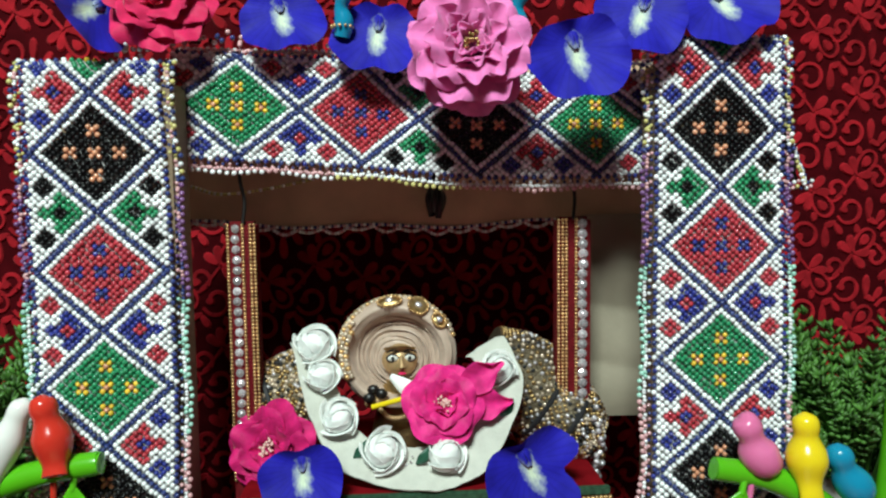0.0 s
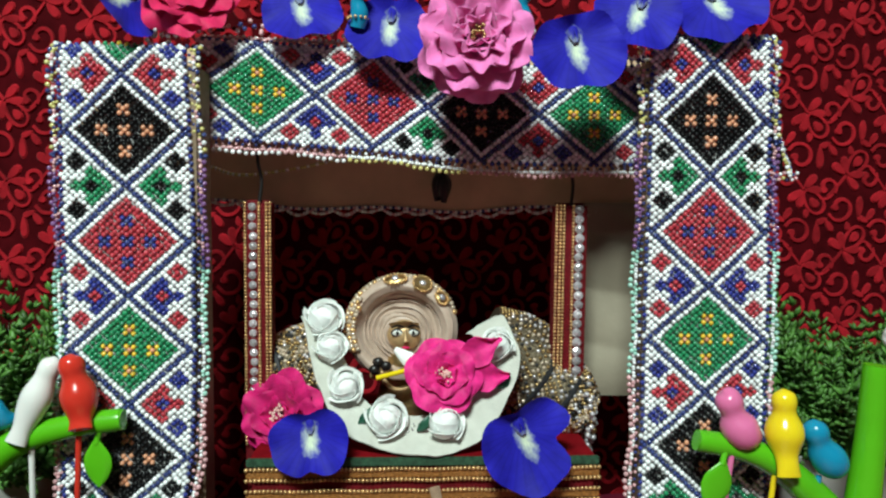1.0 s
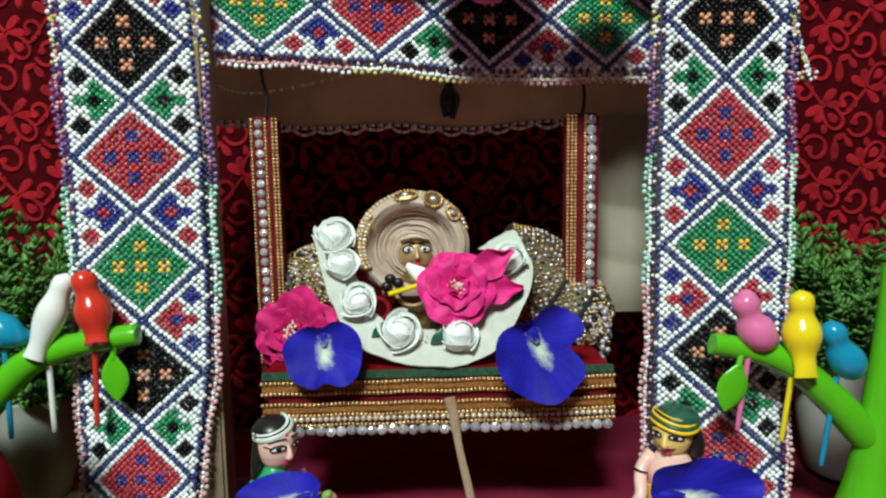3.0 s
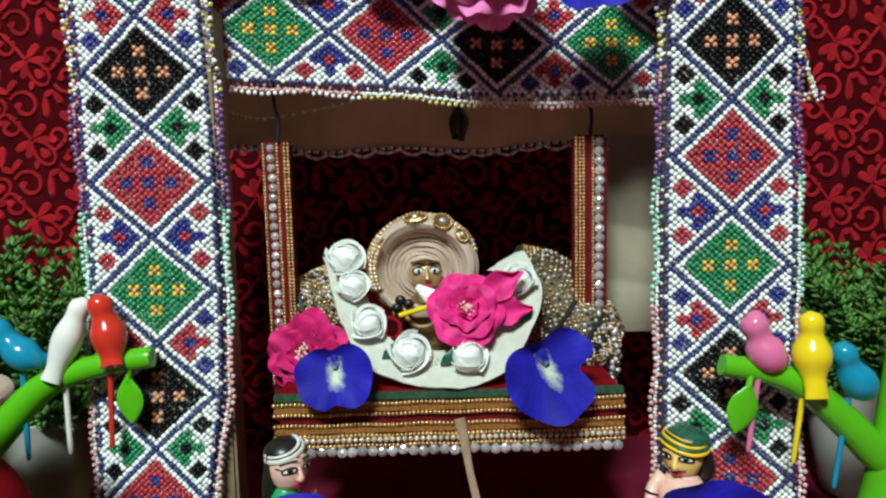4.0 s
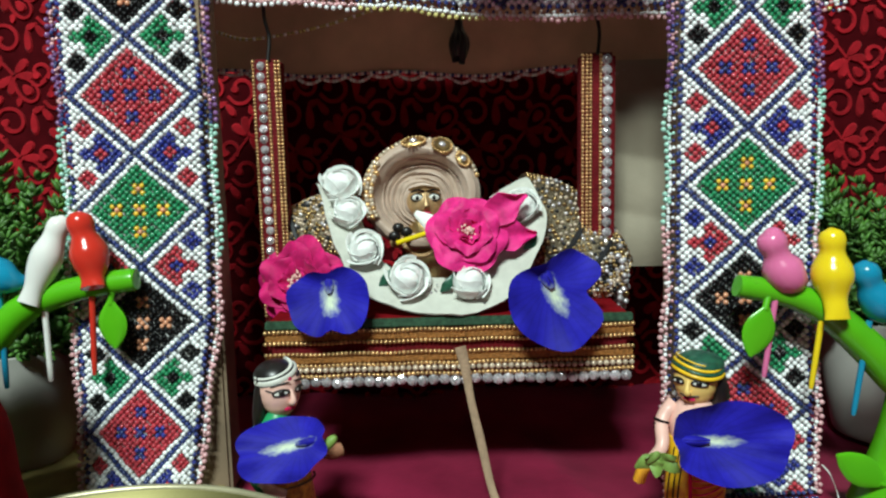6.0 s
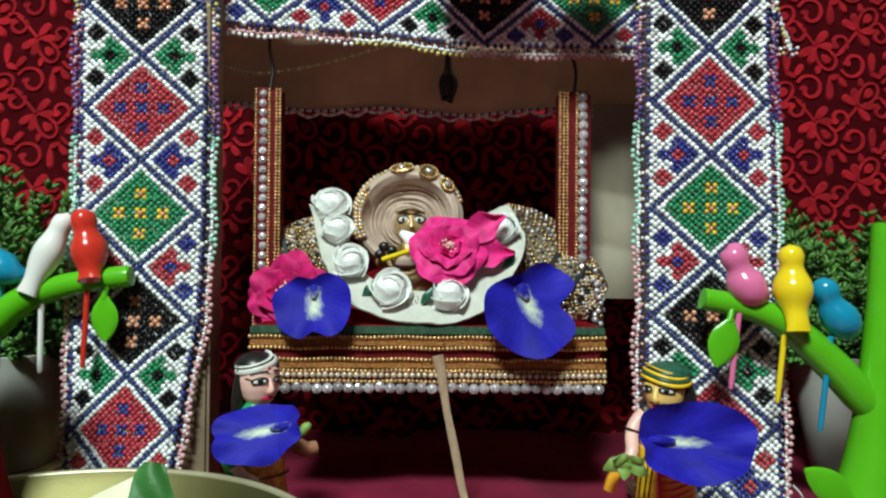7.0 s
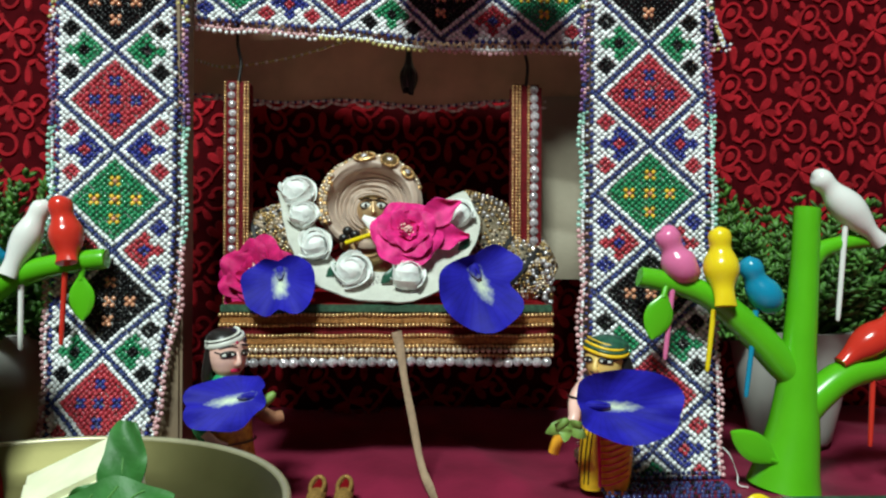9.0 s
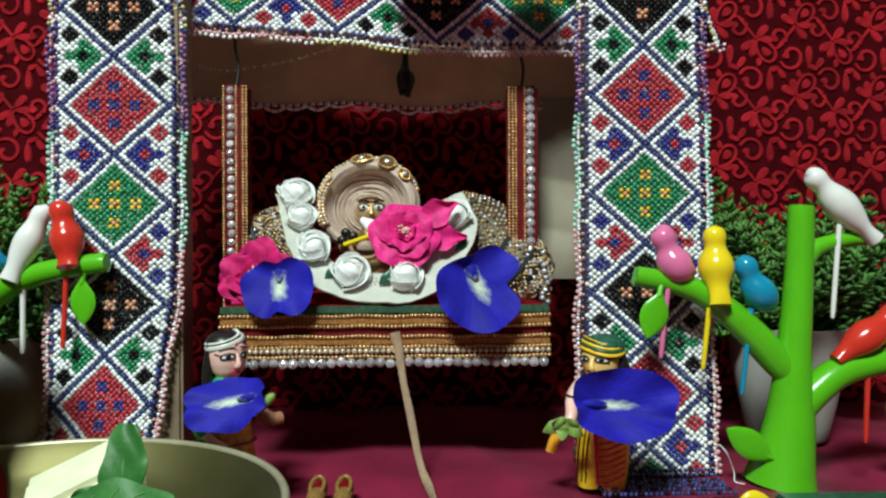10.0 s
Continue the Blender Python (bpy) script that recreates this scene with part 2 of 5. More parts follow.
def loft(bm, pts, radii, seg=14, ref=(0, 1, 0), mat=0, cap=True):
    """A closed skin round a path; radii: one number or (across, along ref) a point."""
    pts = [Vector(p) for p in pts]
    rings = []
    for i, p in enumerate(pts):
        a = pts[max(i - 1, 0)]
        c = pts[min(i + 1, len(pts) - 1)]
        t = (c - a).normalized()
        deep = Vector(ref) - t * Vector(ref).dot(t)
        if deep.length < 1e-3:
            deep = Vector((1, 0, 0)) - t * t.x
        deep.normalize()
        side = t.cross(deep)
        r = radii[i]
        ra, rb = r if isinstance(r, (tuple, list)) else (r, r)
        rings.append([bm.verts.new(p + side * (ra * math.cos(k * math.tau / seg)) + deep * (rb * math.sin(k * math.tau / seg)))
                      for k in range(seg)])
    for lower, upper in zip(rings, rings[1:]):
        for k in range(seg):
            bm.faces.new((lower[k], lower[(k + 1) % seg], upper[(k + 1) % seg], upper[k])).material_index = mat
    if cap:
        for ring in (rings[0][::-1], rings[-1]):
            bm.faces.new(ring).material_index = mat
    return bm


def smooth_path(keys, n):
    """n rows along a Catmull-Rom curve through rows of numbers."""
    k = np.array(keys, float)
    k = np.vstack([2 * k[0] - k[1], k, 2 * k[-1] - k[-2]])
    out = []
    for s in np.linspace(0, len(keys) - 1 - 1e-6, n):
        i, f = int(s), s - int(s)
        p0, p1, p2, p3 = k[i:i + 4]
        out.append(0.5 * (2 * p1 + (p2 - p0) * f + (2 * p0 - 5 * p1 + 4 * p2 - p3) * f ** 2 + (3 * p1 - p0 - 3 * p2 + p3) * f ** 3))
    return out


def tube(bm, keys, n=16, seg=14, mat=0, **kw):
    """loft along a curve through rows of x, y, z, radius across, radius deep."""
    rows = smooth_path([k if len(k) == 5 else (*k, k[3]) for k in keys], n)
    return loft(bm, [r[:3] for r in rows], [(max(r[3], 0.05), max(r[4], 0.05)) for r in rows], seg, mat=mat, **kw)


def ball(bm, x, y, z, rx, ry=None, rz=None, seg=14, mat=0, rot=None):
    ry, rz = ry or rx, rz or rx
    vs = bmesh.ops.create_uvsphere(bm, u_segments=seg, v_segments=max(6, seg * 2 // 3), radius=1)["verts"]
    bmesh.ops.scale(bm, vec=(rx, ry, rz), verts=vs)
    if rot:
        bmesh.ops.rotate(bm, matrix=Euler([radians(a) for a in rot]).to_matrix(), verts=vs)
    bmesh.ops.translate(bm, vec=(x, y, z), verts=vs)
    for f in {f for v in vs for f in v.link_faces}:
        f.material_index = mat
    return bm


def sheet(bm, fn, nu, nv, thick=0.0, mat=0):
    """A grid of fn(u, v), u and v from 0 to 1, given a thickness by a second side."""
    def grid(off):
        rows = []
        for i in range(nu + 1):
            row = []
            for j in range(nv + 1):
                u, v, e = i / nu, j / nv, 1e-3
                p = Vector(fn(u, v))
                if off:
                    du = Vector(fn(min(u + e, 1), v)) - Vector(fn(max(u - e, 0), v))
                    dv = Vector(fn(u, min(v + e, 1))) - Vector(fn(u, max(v - e, 0)))
                    n = du.cross(dv)
                    p = p + (n.normalized() * off if n.length > 1e-12 else Vector((0, off, 0)))
                row.append(bm.verts.new(p))
            rows.append(row)
        return rows
    a = grid(0)
    b = grid(thick) if thick else None
    for g in ([a, b] if b else [a]):
        for i in range(nu):
            for j in range(nv):
                bm.faces.new((g[i][j], g[i + 1][j], g[i + 1][j + 1], g[i][j + 1])).material_index = mat
    if b:
        rim = ([(i, 0) for i in range(nu)] + [(nu, j) for j in range(nv)] + [(i, nv) for i in range(nu, 0, -1)]
               + [(0, j) for j in range(nv, 0, -1)])
        for (i, j), (k, l) in zip(rim, rim[1:] + rim[:1]):
            bm.faces.new((a[i][j], a[k][l], b[k][l], b[i][j])).material_index = mat
    return bm


def scatter_mesh(name, tv, tf, mats_of, places, turns, scales, mats, parent=None, at=(0, 0, 0)):
    """One mesh of many copies of a small template. turns: 3 x 3 each, or None."""
    tv, places = np.asarray(tv, float), np.asarray(places, float)
    n, k = len(places), len(tv)
    pts = tv[None] * np.asarray(scales, float).reshape(n, 1, -1)
    if turns is not None:
        pts = np.einsum("nij,nkj->nki", np.asarray(turns), pts)
    pts = (pts + places[:, None] - np.array(at, float)) * MM
    sizes = np.array([len(f) for f in tf])
    flat = np.concatenate([np.array(f) for f in tf])
    loops = (flat[None] + k * np.arange(n)[:, None]).ravel()
    me = bpy.data.meshes.new(name)
    me.vertices.add(n * k)
    me.vertices.foreach_set("co", pts.ravel())
    me.loops.add(len(loops))
    me.loops.foreach_set("vertex_index", loops.astype(np.int32))
    me.polygons.add(n * len(tf))
    totals = np.tile(sizes, n)
    me.polygons.foreach_set("loop_start", (np.cumsum(totals) - totals).astype(np.int32))
    me.polygons.foreach_set("material_index", np.repeat(np.asarray(mats_of, np.int32), len(tf)))
    me.polygons.foreach_set("use_smooth", np.ones(n * len(tf), bool))
    me.update(calc_edges=True)
    me.validate()
    for m in mats:
        me.materials.append(m)
    ob = new(name, me)
    if parent:
        ob.parent = parent
    return ob


def small_sphere(seg=6, rings=4):
    vs = [(0, 0, 1)]
    for r in range(1, rings):
        a = math.pi * r / rings
        vs += [(math.sin(a) * math.cos(s * math.tau / seg), math.sin(a) * math.sin(s * math.tau / seg), math.cos(a)) for s in range(seg)]
    vs.append((0, 0, -1))
    fs = [(0, 1 + s, 1 + (s + 1) % seg) for s in range(seg)]
    for r in range(rings - 2):
        o = 1 + r * seg
        fs += [(o + s, o + seg + s, o + seg + (s + 1) % seg, o + (s + 1) % seg) for s in range(seg)]
    o, last = 1 + (rings - 2) * seg, len(vs) - 1
    fs += [(o + s, last, o + (s + 1) % seg) for s in range(seg)]
    return vs, fs


SPHERE = small_sphere(9, 6)


def beads(name, places, radius, colours, mats, parent, kind="stuff"):
    n = len(places)
    r = np.broadcast_to(np.asarray(radius, float).reshape(-1, 1) if np.ndim(radius) else radius, (n, 1)) * nrg.uniform(0.9, 1.06, (n, 1))
    ob = scatter_mesh(name, *SPHERE, np.broadcast_to(colours, n), places, None, r, mats, parent, ORIGIN[parent.name])
    ORIGIN[ob.name] = ORIGIN[parent.name]
    return tagged(ob, kind=kind)


# ---- room and table ----
def build_room():
    for name, dims in {"floor": (-1700, 1700, -2400, 220, -800, -750), "wall_back": (-1700, 1700, 220, 300, -750, 1700),
                       "wall_front": (-1700, 1700, -2480, -2400, -750, 1700), "wall_side_a": (-1780, -1700, -2400, 220, -750, 1700),
                       "wall_side_b": (1700, 1780, -2400, 220, -750, 1700), "ceiling": (-1700, 1700, -2400, 220, 1700, 1760)}.items():
        solo(name, box(bmesh.new(), *dims), floor_tile if name == "floor" else wall_paint,
             "plain painted room surface" if name != "floor" else "plain brown room floor", "room", kind="structure", smooth=False)
    table = thing("table", "low wooden table under the wine satin cloth", "table", (0, -100, -750))
    part("tabletop", box(bmesh.new(), -620, 620, -520, 210, -40, -8, 4), dark_wood, table)
    for x in (-570, 570):
        for y in (-470, 160):
            part("leg", box(bmesh.new(), x - 30, x + 30, y - 30, y + 30, -750, -40, 3), dark_wood, table)

    def cloth(u, v):
        x, y = -610 + 1220 * u, -510 + 700 * v
        fold = 1.3 * math.sin(x * 0.045 + 0.9 * math.sin(y * 0.02)) + 1.0 * noise.noise((x * 0.02, y * 0.008, 3)) + 0.8 * math.sin(y * 0.03 + x * 0.02)
        ridge = abs(noise.noise((x * 0.016 + 0.004 * y, y * 0.005, 9))) ** 0.5
        return x, y, -2.2 + 1.0 * fold - 3.0 * ridge + 1.2
    solo("table_cloth", sheet(bmesh.new(), cloth, 260, 110, -2.5), satin, "wine-red satin cloth with soft creases on the table", "cloth")


def build_backcloth():
    drape = thing("back_cloth", "red flocked brocade cloth hanging behind the shrine", "curtain", (0, 160, 0))

    def wave(x, z):
        return 160 + 3.5 * math.sin(x * 0.021 + 0.6) + 2.0 * math.sin(x * 0.05 + z * 0.01) + 2 * noise.noise((x * 0.012, z * 0.01, 0))
    part("ground_net", sheet(bmesh.new(), lambda u, v: (-560 + 1120 * u, wave(-560 + 1120 * u, 620 * v - 2), 620 * v - 2), 120, 50, 1.2), velvet_base, drape)
    # raised flock: two flowers, curls and flame leaves in a repeat of 60 by 52.6
    verts, faces = [], []

    def ribbon(pts, w0, w1):
        """A ridge along a path, w0 wide at its start and w1 at its end."""
        pts = smooth_path(pts, 4 * len(pts) + 2)
        base, m = len(verts), len(pts)
        for i, (x, z) in enumerate(pts):
            a, b = pts[max(i - 1, 0)], pts[min(i + 1, m - 1)]
            dx, dz = b[0] - a[0], b[1] - a[1]
            n = math.hypot(dx, dz) or 1
            k = (w0 + (w1 - w0) * i / (m - 1)) * 0.64
            ox, oz = -dz / n * k, dx / n * k
            verts.extend(((x + ox, 0.3, z + oz), (x + ox * 0.7, 1.5, z + oz * 0.7), (x - ox * 0.7, 1.5, z - oz * 0.7), (x - ox, 0.3, z - oz)))
            if i:
                o = base + 4 * i
                faces.extend((o - 4 + q, o - 3 + q, o + 1 + q, o + q) for q in range(3))

    def drop(x, z, angle, length, width):
        """A solid petal from its point at x, z."""
        a, base = radians(angle), len(verts)
        n = 12
        for ring, up in ((1.0, 0.3), (0.78, 1.6)):
            for q in range(n):
                f = q / n * math.tau
                u = length * (0.5 - 0.5 * math.cos(f) * ring)
                v = width * 0.58 * math.sin(f) * ring * (0.45 + 0.55 * u / length) * 1.25
                verts.append((x + u * math.cos(a) - v * math.sin(a), up, z + u * math.sin(a) + v * math.cos(a)))
        faces.extend((base + q, base + (q + 1) % n, base + n + (q + 1) % n, base + n + q) for q in range(n))
        faces.append(tuple(range(base + n, base + 2 * n)))

    def outlined(x, z, angle, length, width):
        """An open petal: a looped outline with a solid drop inside."""
        a = radians(angle)
        loop = []
        for q in range(11):
            f = q / 10 * math.tau
            u, v = length * (0.5 - 0.5 * math.cos(f)), width / 2 * math.sin(f) * (0.6 + 0.4 * (0.5 - 0.5 * math.cos(f)))
            loop.append((x + u * math.cos(a) - v * math.sin(a), z + u * math.sin(a) + v * math.cos(a)))
        ribbon(loop, 1.7, 1.9)
        drop(x + 0.34 * length * math.cos(a), z + 0.34 * length * math.sin(a), angle, length * 0.46, width * 0.42)

    def curl(x, z, r, start, sweep, w=1.9):
        """A scroll that winds in to a round bud."""
        pts = []
        for q in range(9):
            f = q / 8
            a, rr = radians(start + sweep * f), r * (1 - 0.62 * f ** 1.6)
            pts.append((x + rr * math.cos(a), z + rr * math.sin(a)))
        ribbon(pts, w, w * 1.3)
        (ax, az), (bx, bz) = pts[-2], pts[-1]
        drop(bx - 1.5 * (bx - ax) / 2, bz - 1.5 * (bz - az) / 2, math.degrees(math.atan2(bz - az, bx - ax)), 5.6, 5.2)

    for ox, oz, up in ((0, 0, 1), (30, -10, -1)):
        def at(dx, dz, up=up, ox=ox, oz=oz):
            return ox + dx, oz + dz * up
        outlined(*at(1, 1), 50 * up, 19, 14)
        for ang, l, w in ((100, 13, 5.6), (142, 12.5, 5.8), (4, 13, 5.6), (-48, 13, 5.8)):
            drop(*at(0.6 * math.cos(radians(ang)), 0.6 * math.sin(radians(ang))), ang * up, l, w)
        ribbon([at(0, 0), at(-4, -5), at(-9, -11), at(-13, -15)], 1.8, 1.6)
        ribbon([at(11, 6), at(16, 6.5), at(21, 3)], 1.5, 1.8)
        curl(*at(16.5, -1.5), 6.8, 35 * up, -215 * up)
        curl(*at(-3.5, -22.5), 9.4, 205 * up, 320 * up)
        drop(*at(10.5, -30), 88 * up, 16, 5)
        drop(*at(16, -32), 55 * up, 11, 4.6)
        drop(*at(-12, -30), 205 * up, 9, 4.2)
        drop(*at(2, -32), 280 * up, 7, 4)
    motif_v, spots_v, spots_f = np.array(verts), [], []
    for i in range(-8, 9):
        for j in range(0, 9):
            x0, z0 = i * 60 - 3, 14 + j * 52.6
            keep = len(spots_v)
            for x, up, z in motif_v:
                x, z = x + x0, z + z0
                spots_v.append((x * MM, (wave(x, z) - up - 161.2) * MM, z * MM))
            spots_f.extend(tuple(q + keep for q in f) for f in faces)
    me = bpy.data.meshes.new("flock_vines")
    me.from_pydata(spots_v, [], spots_f)
    me.materials.append(velvet_vine)
    flock = new("flock_vines", me)
    flock.parent = drape
    tagged(flock, kind="stuff")


# ---- beaded runners ----
HALF = 16  # bead rows from the middle of a diamond to its tip


def motif(i, j, kinds):
    """Bead colour at column i from the centre line and row j from the first diamond's middle (i + j is even)."""
    if abs(i) > HALF:
        return (NAVY, NAVY, BLUE, WHITE, NAVY)[j % 5]
    n = (j + HALF) // (2 * HALF)
    dj = j - 2 * HALF * n
    d = abs(i) + abs(dj)
    if d <= HALF:
        body, flower, pip = {"k": (BLACK, PEACH, PEACH), "r": (RED, BLUE, NAVY), "g": (GREEN, YELLOW, PEACH)}[kinds[0][n % len(kinds[0])]]
        if d >= HALF - 2:
            return NAVY if d == HALF else WHITE
        for ci, cj in ((0, 0), (6, 0), (-6, 0), (0, 6), (0, -6)):
            if max(abs(i - ci), abs(dj - cj)) <= 1:
                return pip if (i, dj) == (ci, cj) else flower
        return body
    c = n if dj > 0 else n - 1
    cj = abs(dj) - HALF
    side, spot = {"a": ((RED, BLUE), BLUE), "b": ((GREEN, BLACK), BLACK), "c": ((BLUE, RED), RED)}[kinds[1][c % len(kinds[1])]]
    out = abs(i) - 9
    q = abs(out) + abs(cj)
    if q <= 1:
        return side[1]
    # four petals, parted on the outer side
    if q <= 5 and not (out > 0 and (abs(out), abs(cj)) in ((2, 3), (3, 2))):
        return side[0]
    if abs(abs(i) - 13) + abs(abs(cj) - 7) <= 2:
        return spot
    return WHITE


def runner(name, label, surf, length, width, phase, kinds, fringe, at):
    """A bead-netted runner. surf(u, s): the place of a point u across, s along; phase(s): in diamonds."""
    ob = thing(name, label, "bead runner", at, "beaded runners")

    def back(u, v):
        p, q = surf((u - 0.5) * (width - 2), v * length), 0.7
        return p[0], p[1] + q, p[2]
    part("backing_net", sheet(bmesh.new(), back, 20, max(20, int(length / 5)), 0.5), thread_cloth, ob)
    places, colours = [], []
    along = np.linspace(0.4, length - 0.4, 600)
    turns = np.array([phase(q) for q in along]) * 2 * HALF
    step = width / 2 / (HALF + 1.4)
    for j in range(math.ceil(turns[0]), math.floor(turns[-1]) + 1):
        s = float(np.interp(j, turns, along))
        for i in range(-HALF - 1, HALF + 2):
            if (i + j) % 2:
                continue
            x, y, z = surf(i * step, s)
            places.append((x + rng.uniform(-0.28, 0.28), y + rng.uniform(-0.7, 0.2), z + rng.uniform(-0.28, 0.28)))
            colours.append(motif(i, j, kinds))
    beads("bead_netting", places, 1.22, colours, BEADS, ob)
    # looped picot edging down both sides
    places, colours, radii = [], [], []
    for side in (-1, 1):
        s, k = 1.0, 0
        while s < length - 1:
            out = width / 2 + 1.1
            tone = fringe(s, side)
            sway = 0.8 * math.sin(s * 0.13 + side) + rng.uniform(-0.4, 0.4)
            for du, ds, r in ((0.2, 0, 0.85), (1.9 + sway * 0.4, 0.7, 0.95), (3.5 + sway, 1.6, 1.2), (2.0 + sway * 0.4, 2.6, 0.95)):
                x, y, z = surf(side * (out + du), min(s + ds, length))
                places.append((x, y + 0.9 + rng.uniform(-0.6, 0.9), z + rng.uniform(-0.3, 0.3)))
                colours.append(NAVY if du < 1 and k % 2 else tone[0] if du > 2.5 else tone[1])
                radii.append(r)
            s += 3.1
            k += 1
    beads("picot_edging", places, np.array(radii), colours, BEADS, ob)
    return ob


def edge_tone(s, side):
    if s < 55:
        return ((WHITE, STRAW, NAVY)[int(s / 3) % 3], (WHITE, NAVY, STRAW, PINK)[int(s / 3) % 4])
    if s < 105:
        return (PURPLE, (PURPLE, NAVY, PINK)[int(s / 4) % 3])
    if s < 165:
        return (MINT, WHITE if int(s / 5) % 3 else MINT)
    return (PINK, WHITE if int(s / 3) % 2 else PINK)


def hanging(zs, cs, ws, ys, top):
    """Surface of a runner that comes over a rail at height top and hangs down the front."""
    lap, zs = 14.0, np.array(zs)

    def surf(u, s):
        if s < lap:
            a = (1 - s / lap) * math.pi / 2
            z, y = top - 9 * (1 - math.cos(a)) * -0.0 - 9 + 9 * math.sin(a + 0), 9 - 9 * math.cos(a)
        else:
            z, y = top - 9 - (s - lap), 0.0
        c = float(np.interp(z, zs, cs))
        k = float(np.interp(z, zs, ws))
        y += float(np.interp(z, zs, ys)) + 0.9 * math.sin(z * 0.06 + u * 0.04) + 0.0016 * u * u
        return c + u * k, y, z
    return surf


def build_runners():
    kinds = ("krg", "bca")
    top = 274.0
    left = hanging([-5, 37, 86, 136, 185, 234, 275], [-141, -138.5, -134.8, -133, -133.2, -134.4, -136], [0.72, 0.84, 0.96, 0.97, 0.97, 0.96, 0.94],
                   [-9, -4, 0, 0, 2, 3, 4], top)
    zc = np.array([-14, 37, 86, 135.9, 184.8, 234.4, 284])
    fc = np.array([5, 4, 3, 2, 1, 0, -1.0])
    runner("bead_runner", "white bead runner with red, green and black diamonds", left, 268, 60,
           lambda s: float(np.interp(left(0, s)[2], zc, fc)), kinds, edge_tone, (-134, 0, 0))
    right = hanging([-5, 40, 90, 141, 191, 243, 290], [131, 131.5, 132.5, 132.5, 132.8, 132.4, 131.5], [1.04, 1.04, 1.02, 1.0, 0.99, 0.96, 0.93],
                    [-12, -6, -1, 0, 3, 3, 3], 284)
    zr = np.array([-12, 40, 90.5, 140.8, 191.2, 243.0, 294])
    runner("bead_runner", "white bead runner with red, green and black diamonds", right, 288, 60,
           lambda s: float(np.interp(right(0, s)[2], zr, fc)), kinds, edge_tone, (132, 0, 0))
    end = thing("bead_fringe", "dark navy bead fringe at the foot of a runner", "fringe", (131, -20, 0))
    spots = [(101 + 2.4 * k + rng.uniform(-0.5, 0.5), -15 - 2.0 * q - 0.3 * q * q, max(1.2, 4.5 - 1.6 * q)) for k in range(26) for q in range(7)]
    beads("fringe_netting", spots, 1.05, [NAVY if k % 5 else BLACK for k in range(len(spots))], BEADS, end)
    # the runner wrapped along the rail between the posts
    xs = [-112, -80.3, -25, 27.4, 82.7, 112]
    mid = [258, 256.2, 252.5, 247, 246.8, 248]

    def across(u, s):
        x = -110 + s
        z = float(np.interp(x, xs, mid)) + u
        y = 25 + 0.06 * (z - 250)
        if z > 272:
            a = min((z - 272) / 12.0, 2.6)
            z, y = 272 + 12 * math.sin(a), y + 12 * (1 - math.cos(a))
        return x, y + 0.8 * math.sin(x * 0.07), z
    fx = np.array([-137.0, -80.3, -25, 27.4, 82.7, 137])
    runner("bead_runner", "white bead runner wrapped along the top rail", across, 220, 49.5,
           lambda s: float(np.interp(-110 + s, fx, np.arange(-1, 5.0))), ("grk", "cba"),
           lambda s, side: ((WHITE, PINK) if s < 70 else (STRAW, WHITE) if s < 130 else (PINK, WHITE)), (0, 20, 250))


